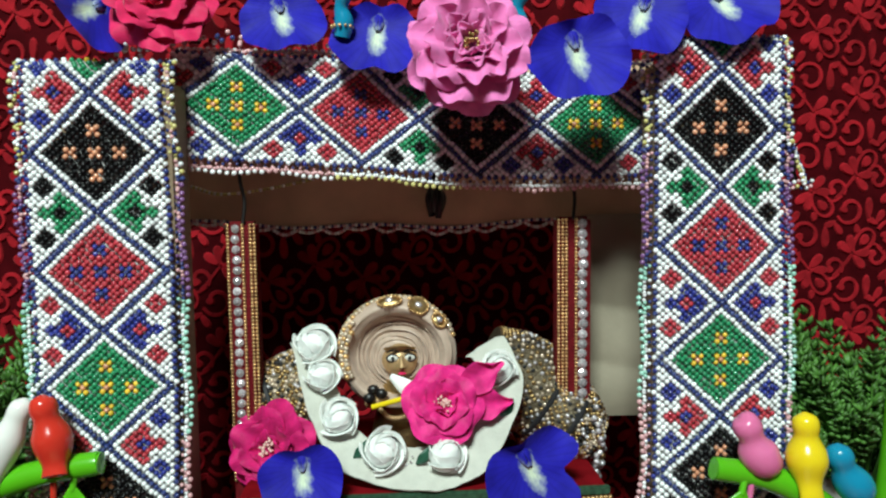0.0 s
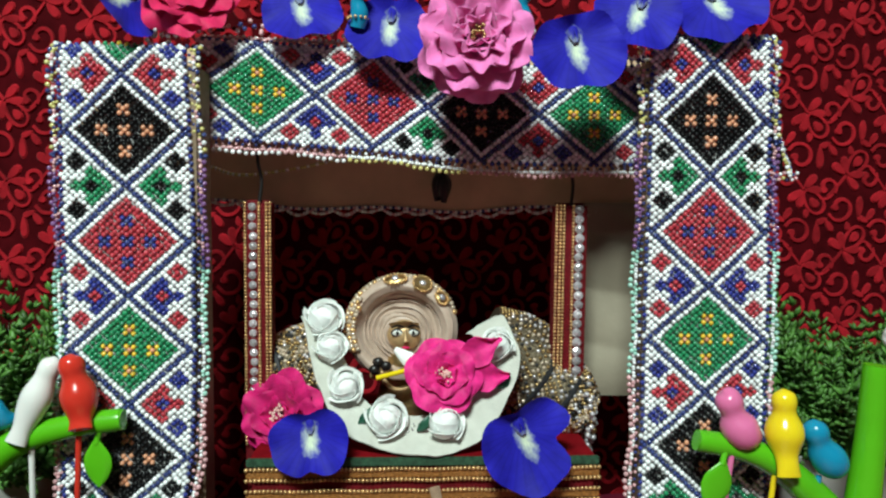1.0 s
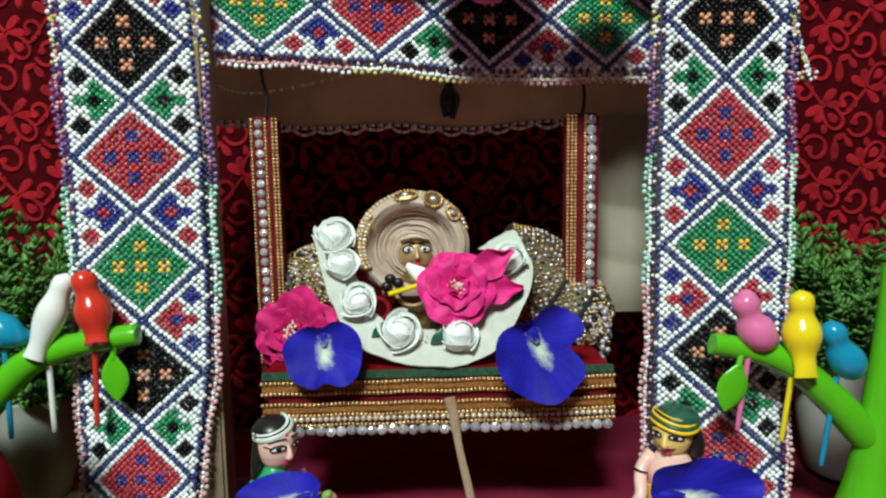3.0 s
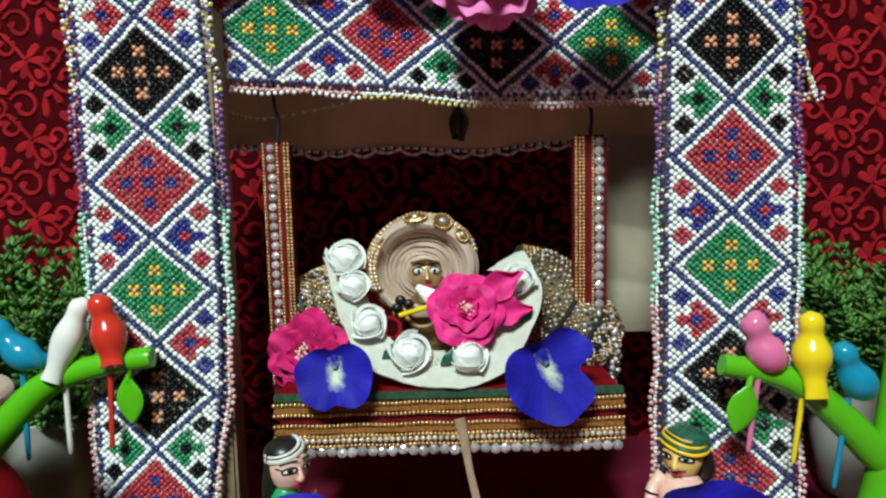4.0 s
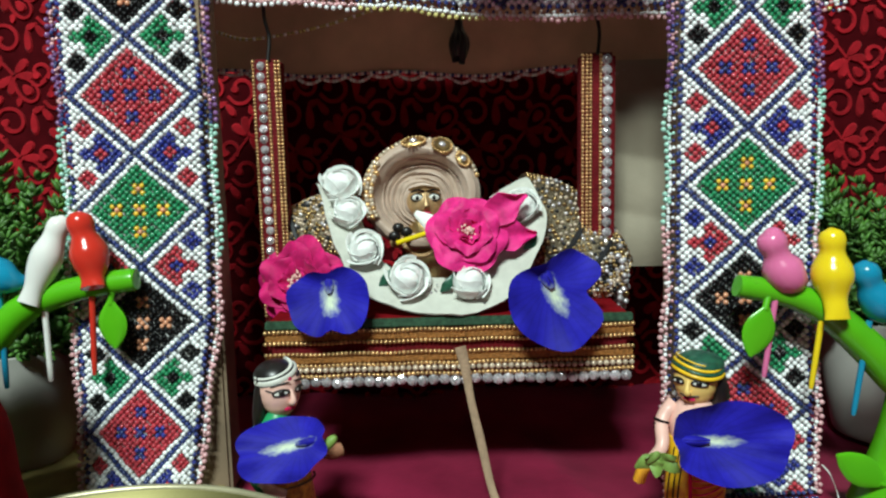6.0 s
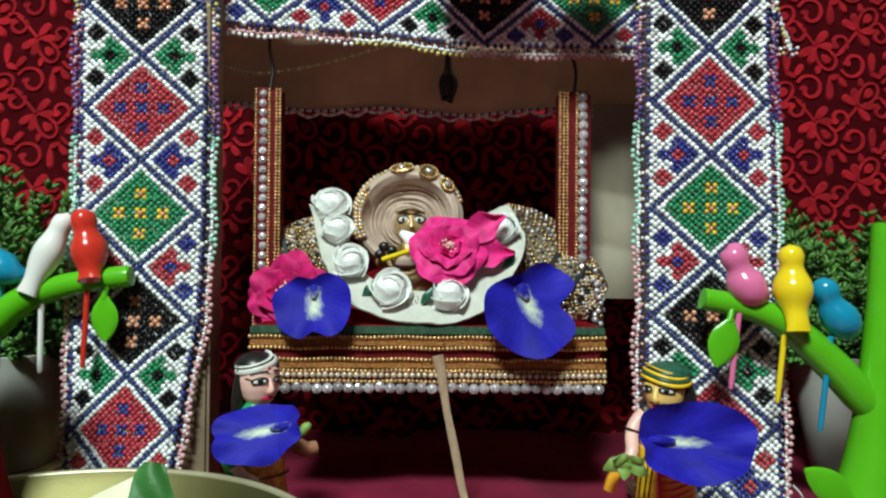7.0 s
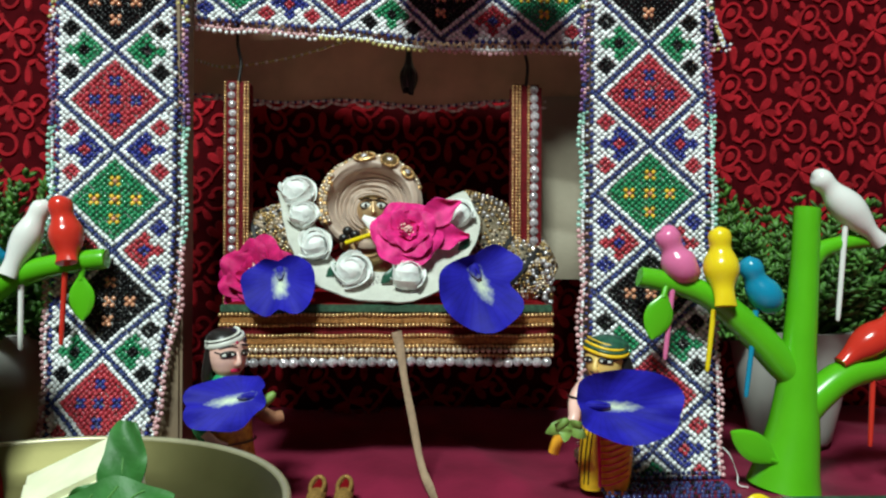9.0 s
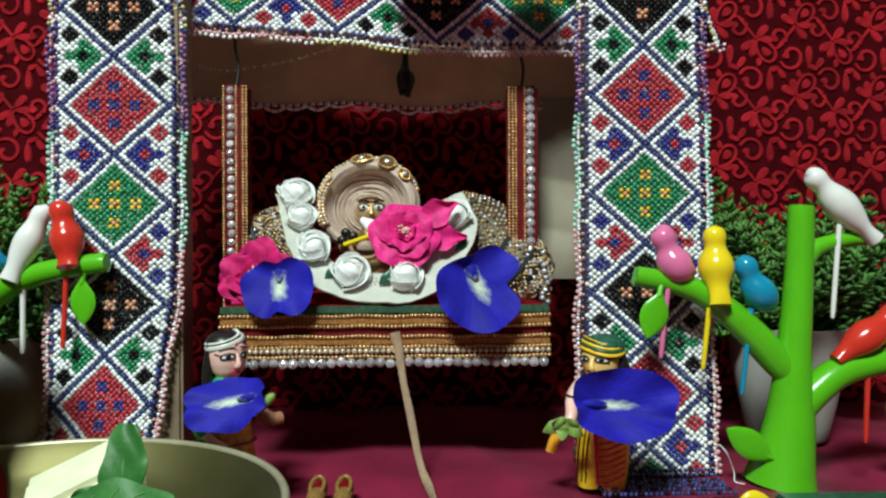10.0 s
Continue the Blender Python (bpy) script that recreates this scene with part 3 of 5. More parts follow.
def build_frame():
    stand = thing("swing_stand", "stand of cotton-wrapped posts joined by a wooden top rail", "stand", (0, 20, 0))
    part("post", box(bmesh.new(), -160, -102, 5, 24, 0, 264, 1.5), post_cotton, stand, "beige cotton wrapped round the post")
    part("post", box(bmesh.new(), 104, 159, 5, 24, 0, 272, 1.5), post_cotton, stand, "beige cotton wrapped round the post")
    part("rail", box(bmesh.new(), -150, 150, 31, 47, 248, 266, 2), wood, stand)
    part("foot", box(bmesh.new(), -168, -102, 4, 30, -1, 5, 1), dark_wood, stand)
    part("foot", box(bmesh.new(), 101, 165, 4, 30, -1, 5, 1), dark_wood, stand)
    valance = thing("valance", "beige cotton cloth with a beaded hem behind the rail", "cloth", (0, 75, 200))

    def hang(u, v):
        x = -128 + 256 * u
        low = 203 - 4 * math.sin(u * math.pi) + 1.2 * math.sin(u * 19)
        return x, 72 + 2.5 * math.sin(x * 0.05) + 5 * v, low + (285 - low) * v
    part("panel", sheet(bmesh.new(), hang, 40, 12, 1.0), beige_cloth, valance)
    places, colours = [], []
    for row, pick in enumerate(((PINK, WHITE, NAVY), (WHITE, WHITE, PINK))):
        for k in range(170):
            u = k / 169
            x, y, z = hang(u, 0)
            swag = 2.2 * abs(math.sin(k * 0.36)) + 0.6 * math.sin(u * 60)
            places.append((x, y - 1.4 - rng.uniform(0, 0.6), z + (0.2 if row == 0 else -0.8 - swag)))
            colours.append(pick[k % 3])
    beads("beaded_hem", places, 1.0, colours, BEADS, valance)
    solo("paper_sheet", sheet(bmesh.new(), lambda u, v: (87 + 34 * u - 2 * (1 - v), 70 - 3 * math.sin(v * 9) * u - 2.2 * abs(math.sin(v * 11 + u * 0.6)), 95 + 109 * v), 10, 60, 0.6), paper,
         "creased white paper hanging inside the stand", "paper")
    tassel = thing("tassel", "black bead tassel hanging from the rail", "tassel", (10, 62, 222))
    part("cap", tube(bmesh.new(), [(10, 62, 236, 1.4), (10, 62, 224, 2.0), (10, 62, 219, 3.2)], 8, 10), paint_black, tassel)
    for k in range(7):
        a = k * math.tau / 7
        part("strand", tube(bmesh.new(), [(10, 62, 222, 1.3), (10 + 3.4 * math.cos(a), 62 + 3.4 * math.sin(a), 214, 2.2),
                                          (10 + 2.2 * math.cos(a), 62 + 2.2 * math.sin(a), 207 - rng.random() * 4, 1.5)], 8, 8), paint_black, tassel)
    # a loose string of beads slung behind the rail
    string = thing("bead_string", "loose string of straw-coloured beads behind the rail", "bead string", (-60, 60, 220))
    pts = smooth_path([(-112, 62, 221), (-95, 60, 217), (-60, 58, 222), (-30, 55, 230), (0, 50, 238)], 80)
    beads("bead_strand", [tuple(p) for p in pts], 0.9, [STRAW if k % 3 else WHITE for k in range(80)], BEADS, string)
    for x in (-82, 75):
        hook = thing("hook", "dark wire hook that carries the swing", "hook", (x, 40, 215), "swing hooks")
        part("wire", tube(bmesh.new(), [(x, 36, 203, 0.9), (x + 1, 37, 214, 0.9), (x - 1, 37, 226, 0.9), (x + 1, 36, 250, 0.9)], 14, 8), paint_black, hook)


# ---- the swing ----
def gem_mesh(r=1.0):
    bm = bmesh.new()
    loft(bm, [(0, 0.5, 0), (0, -0.1, 0), (0, -0.3, 0), (0, -0.12, 0), (0, -0.5, 0), (0, -0.6, 0)], [1.0, 1.0, 0.78, 0.66, 0.5, 0.25], 9, ref=(0, 0, 1))
    bmesh.ops.recalc_face_normals(bm, faces=bm.faces)
    bmesh.ops.scale(bm, vec=(r * MM, r * MM, r * MM), verts=bm.verts)
    me = bpy.data.meshes.new("stone")
    bm.to_mesh(me)
    bm.free()
    me.materials.append(silver)
    return me


def build_swing():
    swing = thing("swing", "toy swing covered with red ribbon, gold beads and stones", "swing", (0, 50, 60))
    part("seat", box(bmesh.new(), -82, 83.2, 2.5, 112, 55.3, 82.8, 2.5), red_ribbon, swing)
    part("seat_cloth", box(bmesh.new(), -81, 82.2, 2.2, 111, 81.8, 84.8, 1.2), robe_red, swing, "dark red velvet seat cloth")
    part("green_band", box(bmesh.new(), -82.2, 83.4, 1.2, 3.5, 80.5, 84.6, 0.6), green_trim, swing, "green patterned band")
    part("brocade_band", box(bmesh.new(), -82.4, 83.6, 1.3, 3.5, 75.1, 78.7, 0.5), gold_brocade, swing, "gold brocade band")
    part("brocade_band", box(bmesh.new(), -82.4, 83.6, 1.3, 3.5, 64.7, 68.3, 0.5), gold_brocade, swing, "gold brocade band")
    places = []
    for z in (79.5, 74.4, 69.2, 63.9, 59.1):
        n = 84
        places += [(-82 + 165.2 * k / (n - 1), 0.9, z + 0.25 * math.sin(k * 0.4)) for k in range(n)]
    beads("gold_trim", places, 1.0, 0, [gold], swing)
    n = 58
    beads("pearl_trim", [(-81.6 + 164.4 * k / (n - 1), 0.7, 61.9) for k in range(n)], 1.45, 0, [pearl], swing)
    stone, small = gem_mesh(2.5), gem_mesh(2.1)

    def gem(x, y, z, me):
        ob = new("stone", me)
        ob.parent = swing
        ob.location = (Vector((x, y, z)) - ORIGIN[swing.name]) * MM
        ob.rotation_euler = (rng.uniform(-0.25, 0.25), rng.uniform(0, 3), rng.uniform(-0.25, 0.25))
    for k in range(34):
        gem(-80.0 + 4.86 * k, 1.0, 56.0 + 0.4 * math.sin(k * 1.7), stone)
    for x0, x1, gx, inner in ((-90, -76, -85.4, 1), (67, 84, 79.6, -1)):
        part("side_panel", box(bmesh.new(), x0, x1, 36, 46, 62, 204, 1.6), red_ribbon, swing)
        rows = [x1 - 0.8, x1 - 2.6, x0 + 0.9] if inner > 0 else [x0 + 0.8, x0 + 2.8, x0 + 4.6]
        for x in rows + [gx - 3.2 * inner * -1]:
            beads("gold_trim", [(x, 35.5, 80 + 1.75 * k) for k in range(71)], 0.8, 0, [gold], swing)
        for k in range(25):
            gem(gx + 0.3 * math.sin(k), 35.7, 83 + 4.9 * k, stone if inner < 0 else small)
    return swing


def build_bolsters():
    # sequinned bolster lying along the seat, its gathered ends showing beside the collar
    for name, keys in (("bolster", [(-48, 58, 116, 24, 22), (-62, 56, 113, 24, 20), (-75, 54, 108, 21, 18), (-83, 52, 103, 14, 11)]),
                       ("bolster", [(34, 58, 122, 26, 22), (52, 58, 116, 27, 22), (66, 53, 107, 24, 20), (78, 46, 98, 19, 17), (86, 42, 92, 13, 11)])):
        at = (keys[1][0], 58, 81)
        ob = thing(name, "silver and gold beaded bolster with black trim on the swing", "cushion", at, "bolsters")
        part("cover", tube(bmesh.new(), keys, 22, 24), sequin, ob)
        sgn = -1 if keys[0][0] < 0 else 1
        rows = smooth_path(keys, 40)
        for q in ((16, 25) if sgn > 0 else (20,)):
            p, t = Vector(rows[q][:3]), (Vector(rows[q + 1][:3]) - Vector(rows[q - 1][:3])).normalized()
            deep = Vector((0, 1, 0))
            side = t.cross(deep)
            ring = [p + side * (rows[q][3] + 0.3) * math.cos(a * math.tau / 28) + deep * (rows[q][4] + 0.3) * math.sin(a * math.tau / 28) for a in range(29)]
            part("trim", tube(bmesh.new(), [(*r, 1.5) for r in ring], 56, 6, cap=False), black_trim, ob, "black trim")
        spots = []
        end = Vector(keys[-1][:3])
        for k in range(90):
            a, r = k * 2.4, 3 + 13 * math.sqrt(k / 90)
            spots.append((end.x + sgn * (4 - 0.3 * r) + rng.uniform(-2, 2), end.y + r * math.sin(a) * 0.9 - 3, end.z + r * math.cos(a) * 1.3))
        beads("bead_tuft", spots, 1.6, [0 if k % 4 else 1 for k in range(90)], [silver, old_gold], ob)
        rowsp, tones = [], []
        for q in range(1, 39):
            p, t = Vector(rows[q][:3]), (Vector(rows[min(q + 1, 39)][:3]) - Vector(rows[q - 1][:3])).normalized()
            deep = Vector((0, 1, 0))
            side = t.cross(deep).normalized()
            for k in range(44):
                a = (k + 0.5 * (q % 2) + rng.uniform(-0.2, 0.2)) * math.tau / 44
                if rng.random() < 0.12:
                    continue
                rowsp.append(tuple(p + side * rows[q][3] * math.cos(a) + deep * rows[q][4] * math.sin(a)))
                tones.append(rng.choices((0, 1, 2, 3), (1.6, 5, 3, 2.5 if (q // 4) % 2 else 0.4))[0])
        beads("sequin_cover", rowsp, 1.05, tones, [silver, old_gold, pearl, black_trim], ob)


# ---- flowers ----
def petal(width, length, cup, curl, point=0.0, ruffle=0.0, seed=0, nu=10, nv=10, thick=0.35):
    """A petal that stands along z from the origin, hollow towards -x."""
    bm = bmesh.new()

    def fn(u, v):
        a = (u - 0.5) * 2
        w = width / 2 * math.sqrt(max(0.05, 1 - ((v - 0.58) / 0.62) ** 2)) * (1 - point * max(0, v - 0.6) * 2.0)
        z = length * (v - 0.20 * a * a * v * v + 0.05 * (1 - a * a) * v)
        x = -cup * (1 - math.cos(a * 1.25)) * (0.5 + v) + curl * v * v * v - 0.25 * curl * v
        x += ruffle * v * math.sin(a * 5 + seed) + ruffle * 0.6 * v * noise.noise((a * 2 + seed, v * 3, seed))
        return x, a * w, z
    return sheet(bm, fn, nu, nv, thick)


PETALS = {}


def petal_mesh(key, mat, *args, **kw):
    if key not in PETALS:
        ob = finish("petal", petal(*args, **kw), mat, (0, 0, 0))
        PETALS[key] = ob.data
        bpy.data.objects.remove(ob)
    return PETALS[key]


def rose(name, label, mat, radius, rings, m, group="roses", heart=None, category="rose", ruffle=1.0, seed=0):
    """rings: rows of (count, opening in degrees, length, base radius), as shares of the radius."""
    ob = new(name)
    ob.empty_display_size = 0.005
    tagged(ob, label, category, group)
    r2 = random.Random(seed)
    for n, (count, tilt, length, base) in enumerate(rings):
        for k in range(count):
            v = r2.randint(0, 2)
            me = petal_mesh((mat.name, radius, n, v), mat, radius * length * (1.3 if count < 7 else 1.0), radius * length,
                            radius * 0.24 * (0.75 - tilt / 90), radius * (0.05 + 0.12 * v / 2), ruffle=ruffle * radius / 22,
                            seed=v * 3.7 + n)
            p = new("petal", me)
            p.parent = ob
            phi = 360 * (k + 0.5 * (n % 2)) / count + r2.uniform(-9, 9)
            p.matrix_basis = (pose(0, 0, 0, 0, 0, phi) @ pose(radius * base * MM, 0, -0.04 * n * radius * MM, 0, tilt + r2.uniform(-7, 7), 0)
                              @ pose(0, 0, 0, 0, 0, r2.uniform(-8, 8)))
    if heart:
        tv, tf = SPHERE
        pts = [(r2.gauss(0, radius * 0.09), r2.gauss(0, radius * 0.09), radius * r2.uniform(0.16, 0.3)) for _ in range(26)]
        tagged(scatter_mesh("stamen_tuft", tv, tf, np.zeros(26, int), pts, None, np.full((26, 1), radius * 0.035), [heart], ob), kind="stuff")
    ob.matrix_basis = m
    return ob


OPEN = ((4, 34, 0.36, 0.06), (5, 56, 0.56, 0.10), (5, 72, 0.80, 0.08), (6, 86, 1.0, 0.05))
FULL = ((6, 12, 0.40, 0.10), (7, 30, 0.55, 0.12), (8, 50, 0.75, 0.12), (9, 70, 0.95, 0.08), (9, 92, 1.0, 0.05))
WIDE = ((4, 30, 0.40, 0.08), (6, 52, 0.62, 0.10), (7, 68, 0.85, 0.08), (7, 84, 1.0, 0.05))


def facing(x, y, z, rx=90, rz=0, roll=0):
    """Pose of a flower whose axis, z, looks to -y."""
    return pose(x * MM, y * MM, z * MM, rx, 0, rz) @ pose(0, 0, 0, 0, 0, roll)


def pea_flower(x, y, z, size, spin=0, tilt=90, turn=0, fold=0.0, seed=0, notch=0.14, low=1.0, bank=0.0, side=0.0):
    """A butterfly pea: one broad standard petal, two small wings and a keel at its throat; the petal's tip points along -y of its own."""
    ob = new("pea_flower")
    ob.empty_display_size = 0.005
    tagged(ob, "deep blue butterfly pea flower with a white throat", "flower", "butterfly pea flowers")
    bm = bmesh.new()

    def fn(u, v):
        a = (u - 0.5) * math.tau
        out = size / 2 * (1.0 + 0.16 * math.cos(a) * 1.0 - 0.05 * math.cos(2 * a) - notch * math.exp(-((a - side) / 0.30) ** 2) - 0.16 * math.exp(-((abs(a) - math.pi) / 0.5) ** 2))
        out *= 1 + 0.04 * math.sin(3 * a + seed) + 0.02 * math.sin(7 * a + seed * 2)
        r = out * v
        px, py = r * math.sin(a), -r * math.cos(a) + 0.10 * size * (-v)
        h = 0.12 * size * v * v - fold * size * v * v * abs(math.sin(a)) ** 1.5 + 0.02 * size * v * v * math.sin(4 * a + seed) + 0.035 * size * v ** 4 * math.sin(7 * a + seed * 1.7)
        h -= 0.08 * size * math.exp(-(px / (0.06 * size)) ** 2) * v * (1 - v)
        return px, py, h
    sheet(bm, fn, 44, 12)
    bmesh.ops.remove_doubles(bm, verts=bm.verts, dist=0.02)
    petal_ob = finish("standard_petal", bm, pea_blue, (0, 0, 0), ob)
    for s in (-1, 1):
        bm = tube(bmesh.new(), [(s * 0.4, 0.15 * size, 0.8, 0.7, 0.5), (s * 0.03 * size, 0.11 * size, 0.025 * size, 0.035 * size, 0.012 * size),
                                (s * 0.034 * size, 0.03 * size, 0.035 * size, 0.036 * size, 0.012 * size), (s * 0.012 * size, -0.05 * size, 0.03 * size, 0.015 * size, 0.015 * size)], 12, 10, ref=(s * 0.6, 0, 1))
        finish("wing_petal", bm, pea_blue, (0, 0, 0), ob)
    ob.matrix_basis = pose(x * MM, y * MM, z * MM, 0, bank, 0) @ Matrix.Diagonal((1, 1, low, 1)) @ facing(0, 0, 0, tilt, turn, spin)
    return ob


# ---- what lies on the swing ----
def build_idol():
    bm = bmesh.new()
    ball(bm, -7, 38, 129.6, 9.2, 9, 8.4, 18, 0)
    tube(bm, [(-14.5, 34, 136.0, 0.7), (-7, 29.6, 137.4, 0.9), (0.5, 34, 136.0, 0.7)], 12, 6, mat=3)
    tube(bm, [(-6.4, 28.8, 134, 0.9), (-6.2, 28.0, 130.5, 1.2), (-6.1, 27.6, 128.2, 1.6)], 8, 8, mat=0)
    ball(bm, -6, 29.6, 124.6, 2.2, 0.9, 0.8, 8, 4)
    for x in (-10.4, -2.2):
        y = 29.0 + 0.09 * (x + 7) ** 2 * 0.6
        ball(bm, x, y + 0.5, 132.2, 3.4, 1.0, 2.2, 12, 1)
        ball(bm, x, y + 0.2, 132.2, 2.8, 1.0, 1.6, 12, 2)
        ball(bm, x, y - 0.2, 132.2, 1.2, 0.8, 1.25, 8, 1)
        tube(bm, [(x - 3, y + 0.8, 135.0, 0.4), (x, y, 136.2, 0.5), (x + 3, y + 0.8, 135.2, 0.4)], 8, 6, mat=1)
    tube(bm, [(-7, 42, 124, 7, 6), (-6, 42, 114, 12, 9), (-4, 44, 102, 16, 12), (-3, 46, 86, 20, 16)], 12, 16, mat=3)
    tube(bm, [(-14, 38, 112, 3, 3), (-22, 33, 110, 3, 3), (-15, 28, 113, 2.4, 2.4)], 10, 10, mat=0)
    tube(bm, [(6, 38, 112, 3, 3), (12, 33, 110, 3, 3), (2, 28, 115, 2.4, 2.4)], 10, 10, mat=0)
    for k in range(26):
        a = -0.4 + k / 25 * (math.pi + 0.8)
        ball(bm, -9 - 9 * math.cos(a), 27 - 2 * math.sin(a), 113 - 9 * math.sin(a), 1.3, seg=6, mat=0)
    for x, z in ((-20, 118), (-16, 116), (-22, 114)):
        ball(bm, x, 26, z, 3.0, 2.2, 2.6, 8, 1)
    bmesh.ops.translate(bm, vec=(-2.6, 9, 4.2), verts=bm.verts)
    solo("idol", bm, [face_gold, paint_black, paint_white, old_gold, rose_red], "small brass idol in a pleated turban, reclining", "idol", at=(-5, 42, 82))
    flute = thing("flute", "yellow toy flute held by the idol", "flute", (-12, 24, 116))
    part("pipe", tube(bmesh.new(), [(-23, 29, 115.5, 1.3), (-5, 24, 121.5, 1.3)], 6, 10), PLASTIC["yellow"], flute)
    feather = thing("cloth_tuft", "white cloth tuft beside the idol's chin", "ribbon", (-4, 26, 120))
    part("tuft", tube(bmesh.new(), [(-14, 32, 129.5, 1.5, 0.8), (-7, 28, 125, 4, 1.2), (1, 26, 121, 4, 1)], 8, 10), white_satin, feather)
    # pleated turban: a shallow dish set on edge round the head, jewelled along its rim
    hat = thing("turban", "beige pleated turban edged with pearls and gold jewels", "turban", (-8, 40, 132))
    m = pose(-11.6, 41, 139, 90, 0, 0) @ pose(0, 0, 0, -7, -8, 0)
    bm = bmesh.new()
    prof = [(6.5, -4.6), (7.6, -3.2), (8.8, -5.6), (10.4, -6.2), (11.8, -5.4), (13.4, -7.4), (15, -6.6), (16.8, -8.2), (18.6, -6.8), (20.4, -5.2), (21.8, -0.6), (24.2, 2.2),
            (27.4, 0.6), (29, -3.6), (29, -8), (25, -14), (12, -18), (0.5, -18)]

    def dish(u, v):
        q = v * (len(prof) - 1)
        i = min(int(q), len(prof) - 2)
        f = q - i
        r = prof[i][0] * (1 - f) + prof[i + 1][0] * f
        h = prof[i][1] * (1 - f) + prof[i + 1][1] * f
        a = u * math.tau
        h += (0.8 * math.sin(r * 2.6 + 0.8 * math.sin(2 * a) + 0.5 * math.sin(5 * a)) + 0.5 * noise.noise((r * 0.5, 2 * math.cos(a), 2 * math.sin(a)))) * (10 < r < 21 and v < 0.6)
        r *= 1 + 0.02 * math.sin(3 * a + h) * (r > 12)
        # the lower part is open where the shoulders are
        return m @ Vector((r * math.cos(a), r * 0.93 * math.sin(a) - 1.0 - 5.0 * max(0, 1 - r / 24), h))
    sheet(bm, dish, 56, 64)
    bmesh.ops.remove_doubles(bm, verts=bm.verts, dist=0.01)
    part("pleated_brim", bm, hat_cloth, hat)
    spots, tones = [], []
    for row, (r, h, first, last) in enumerate(((29.6, -4.4, 20, 200), (28.6, -0.6, 128, 205), (26.4, 2.4, 142, 207), (24.0, 3.3, 152, 208), (29.8, -7.6, 30, 200))):
        n = int((last - first) / 4.6)
        for k in range(n):
            a = math.radians(first + (last - first) * k / (n - 1))
            spots.append(tuple(m @ Vector((r * math.cos(a), r * 0.93 * math.sin(a) - 1.0, h))))
            tones.append((k + row) % 3 == 0)
    beads("pearl_edging", spots, 1.45, tones, [pearl, gold], hat)
    for a, w in ((66, 4.2), (96, 5.6), (40, 3.6)):
        c = Vector((27.4 * math.cos(math.radians(a)), 27.4 * 0.93 * math.sin(math.radians(a)) - 1, 0.8))
        turn = m @ pose(*c, 0, 0, a - 90) @ pose(0, 0, 0, -38, 0, 0)
        bm = bmesh.new()
        if a == 66:
            box(bm, -4, 4, -4.2, 4.2, -1, 1.6, 0.8)
        else:
            ball(bm, 0, 0, 0, w, 3.0, 1.4, 16)
        bm.transform(turn)
        jewel = part("jewel", bm, old_gold, hat, "gold jewel")
        ring = [(w * math.cos(q) * (1.05 if a != 66 else 1.15), (3.2 if a != 66 else 4.6) * math.sin(q), 1.0) for q in np.linspace(0, math.tau, 20)[:-1]]
        beads("bead_border", [tuple(turn @ Vector(p)) for p in ring], 0.75, 0, [gold], jewel)
        bm = ball(bmesh.new(), 0, 0, 1.6, 1.9, 1.6, 1.0, 10)
        bm.transform(turn)
        part("stone", bm, silver, jewel)


def ribbon_rose(m, R=10.5):
    """A plump bud wound of satin ribbon, with three wrapped outer petals."""
    ob = new("ribbon_rose")
    ob.empty_display_size = 0.005
    tagged(ob, "white satin ribbon rose on the felt collar", "ribbon rose", "white ribbon roses")
    finish("core", ball(bmesh.new(), 0, 0, 0, R * 0.84, R * 0.84, R * 0.9, 18), white_satin, (0, 0, 0), ob)

    def wrap(lift, height, span, lip, seed):
        """A ribbon petal that hugs the bud, its upper edge slanting and slightly rolled out."""
        def fn(u, v):
            a = (u - 0.5) * 2
            top = R * (height * (1 - 0.38 * a * a) + 0.16 * a)
            h = -R * 0.7 + (top + R * 0.7) * v
            r = R * 0.88 * math.sqrt(max(0.04, 1 - (h / (R * 0.98)) ** 2)) + R * (lift - 0.12 * a) + R * lip * v ** 7 + 0.06 * R * math.sin(a * 3 + seed) * v
            return r * math.cos(a * span), r * math.sin(a * span), h
        return sheet(bmesh.new(), fn, 16, 12, 0.35)
    for ring, (count, lift, height, lip) in enumerate(((2, 0.02, 0.98, 0.10), (3, 0.07, 0.82, 0.17), (4, 0.13, 0.48, 0.30))):
        for k in range(count):
            p = finish("petal", wrap(lift, height, 4.0 / count, lip, ring * 2 + k), white_satin, (0, 0, 0), ob)
            p.matrix_basis = pose(0, 0, 0, 0, 0, 360 * k / count + 50 * ring)
    ob.matrix_basis = m
    return ob


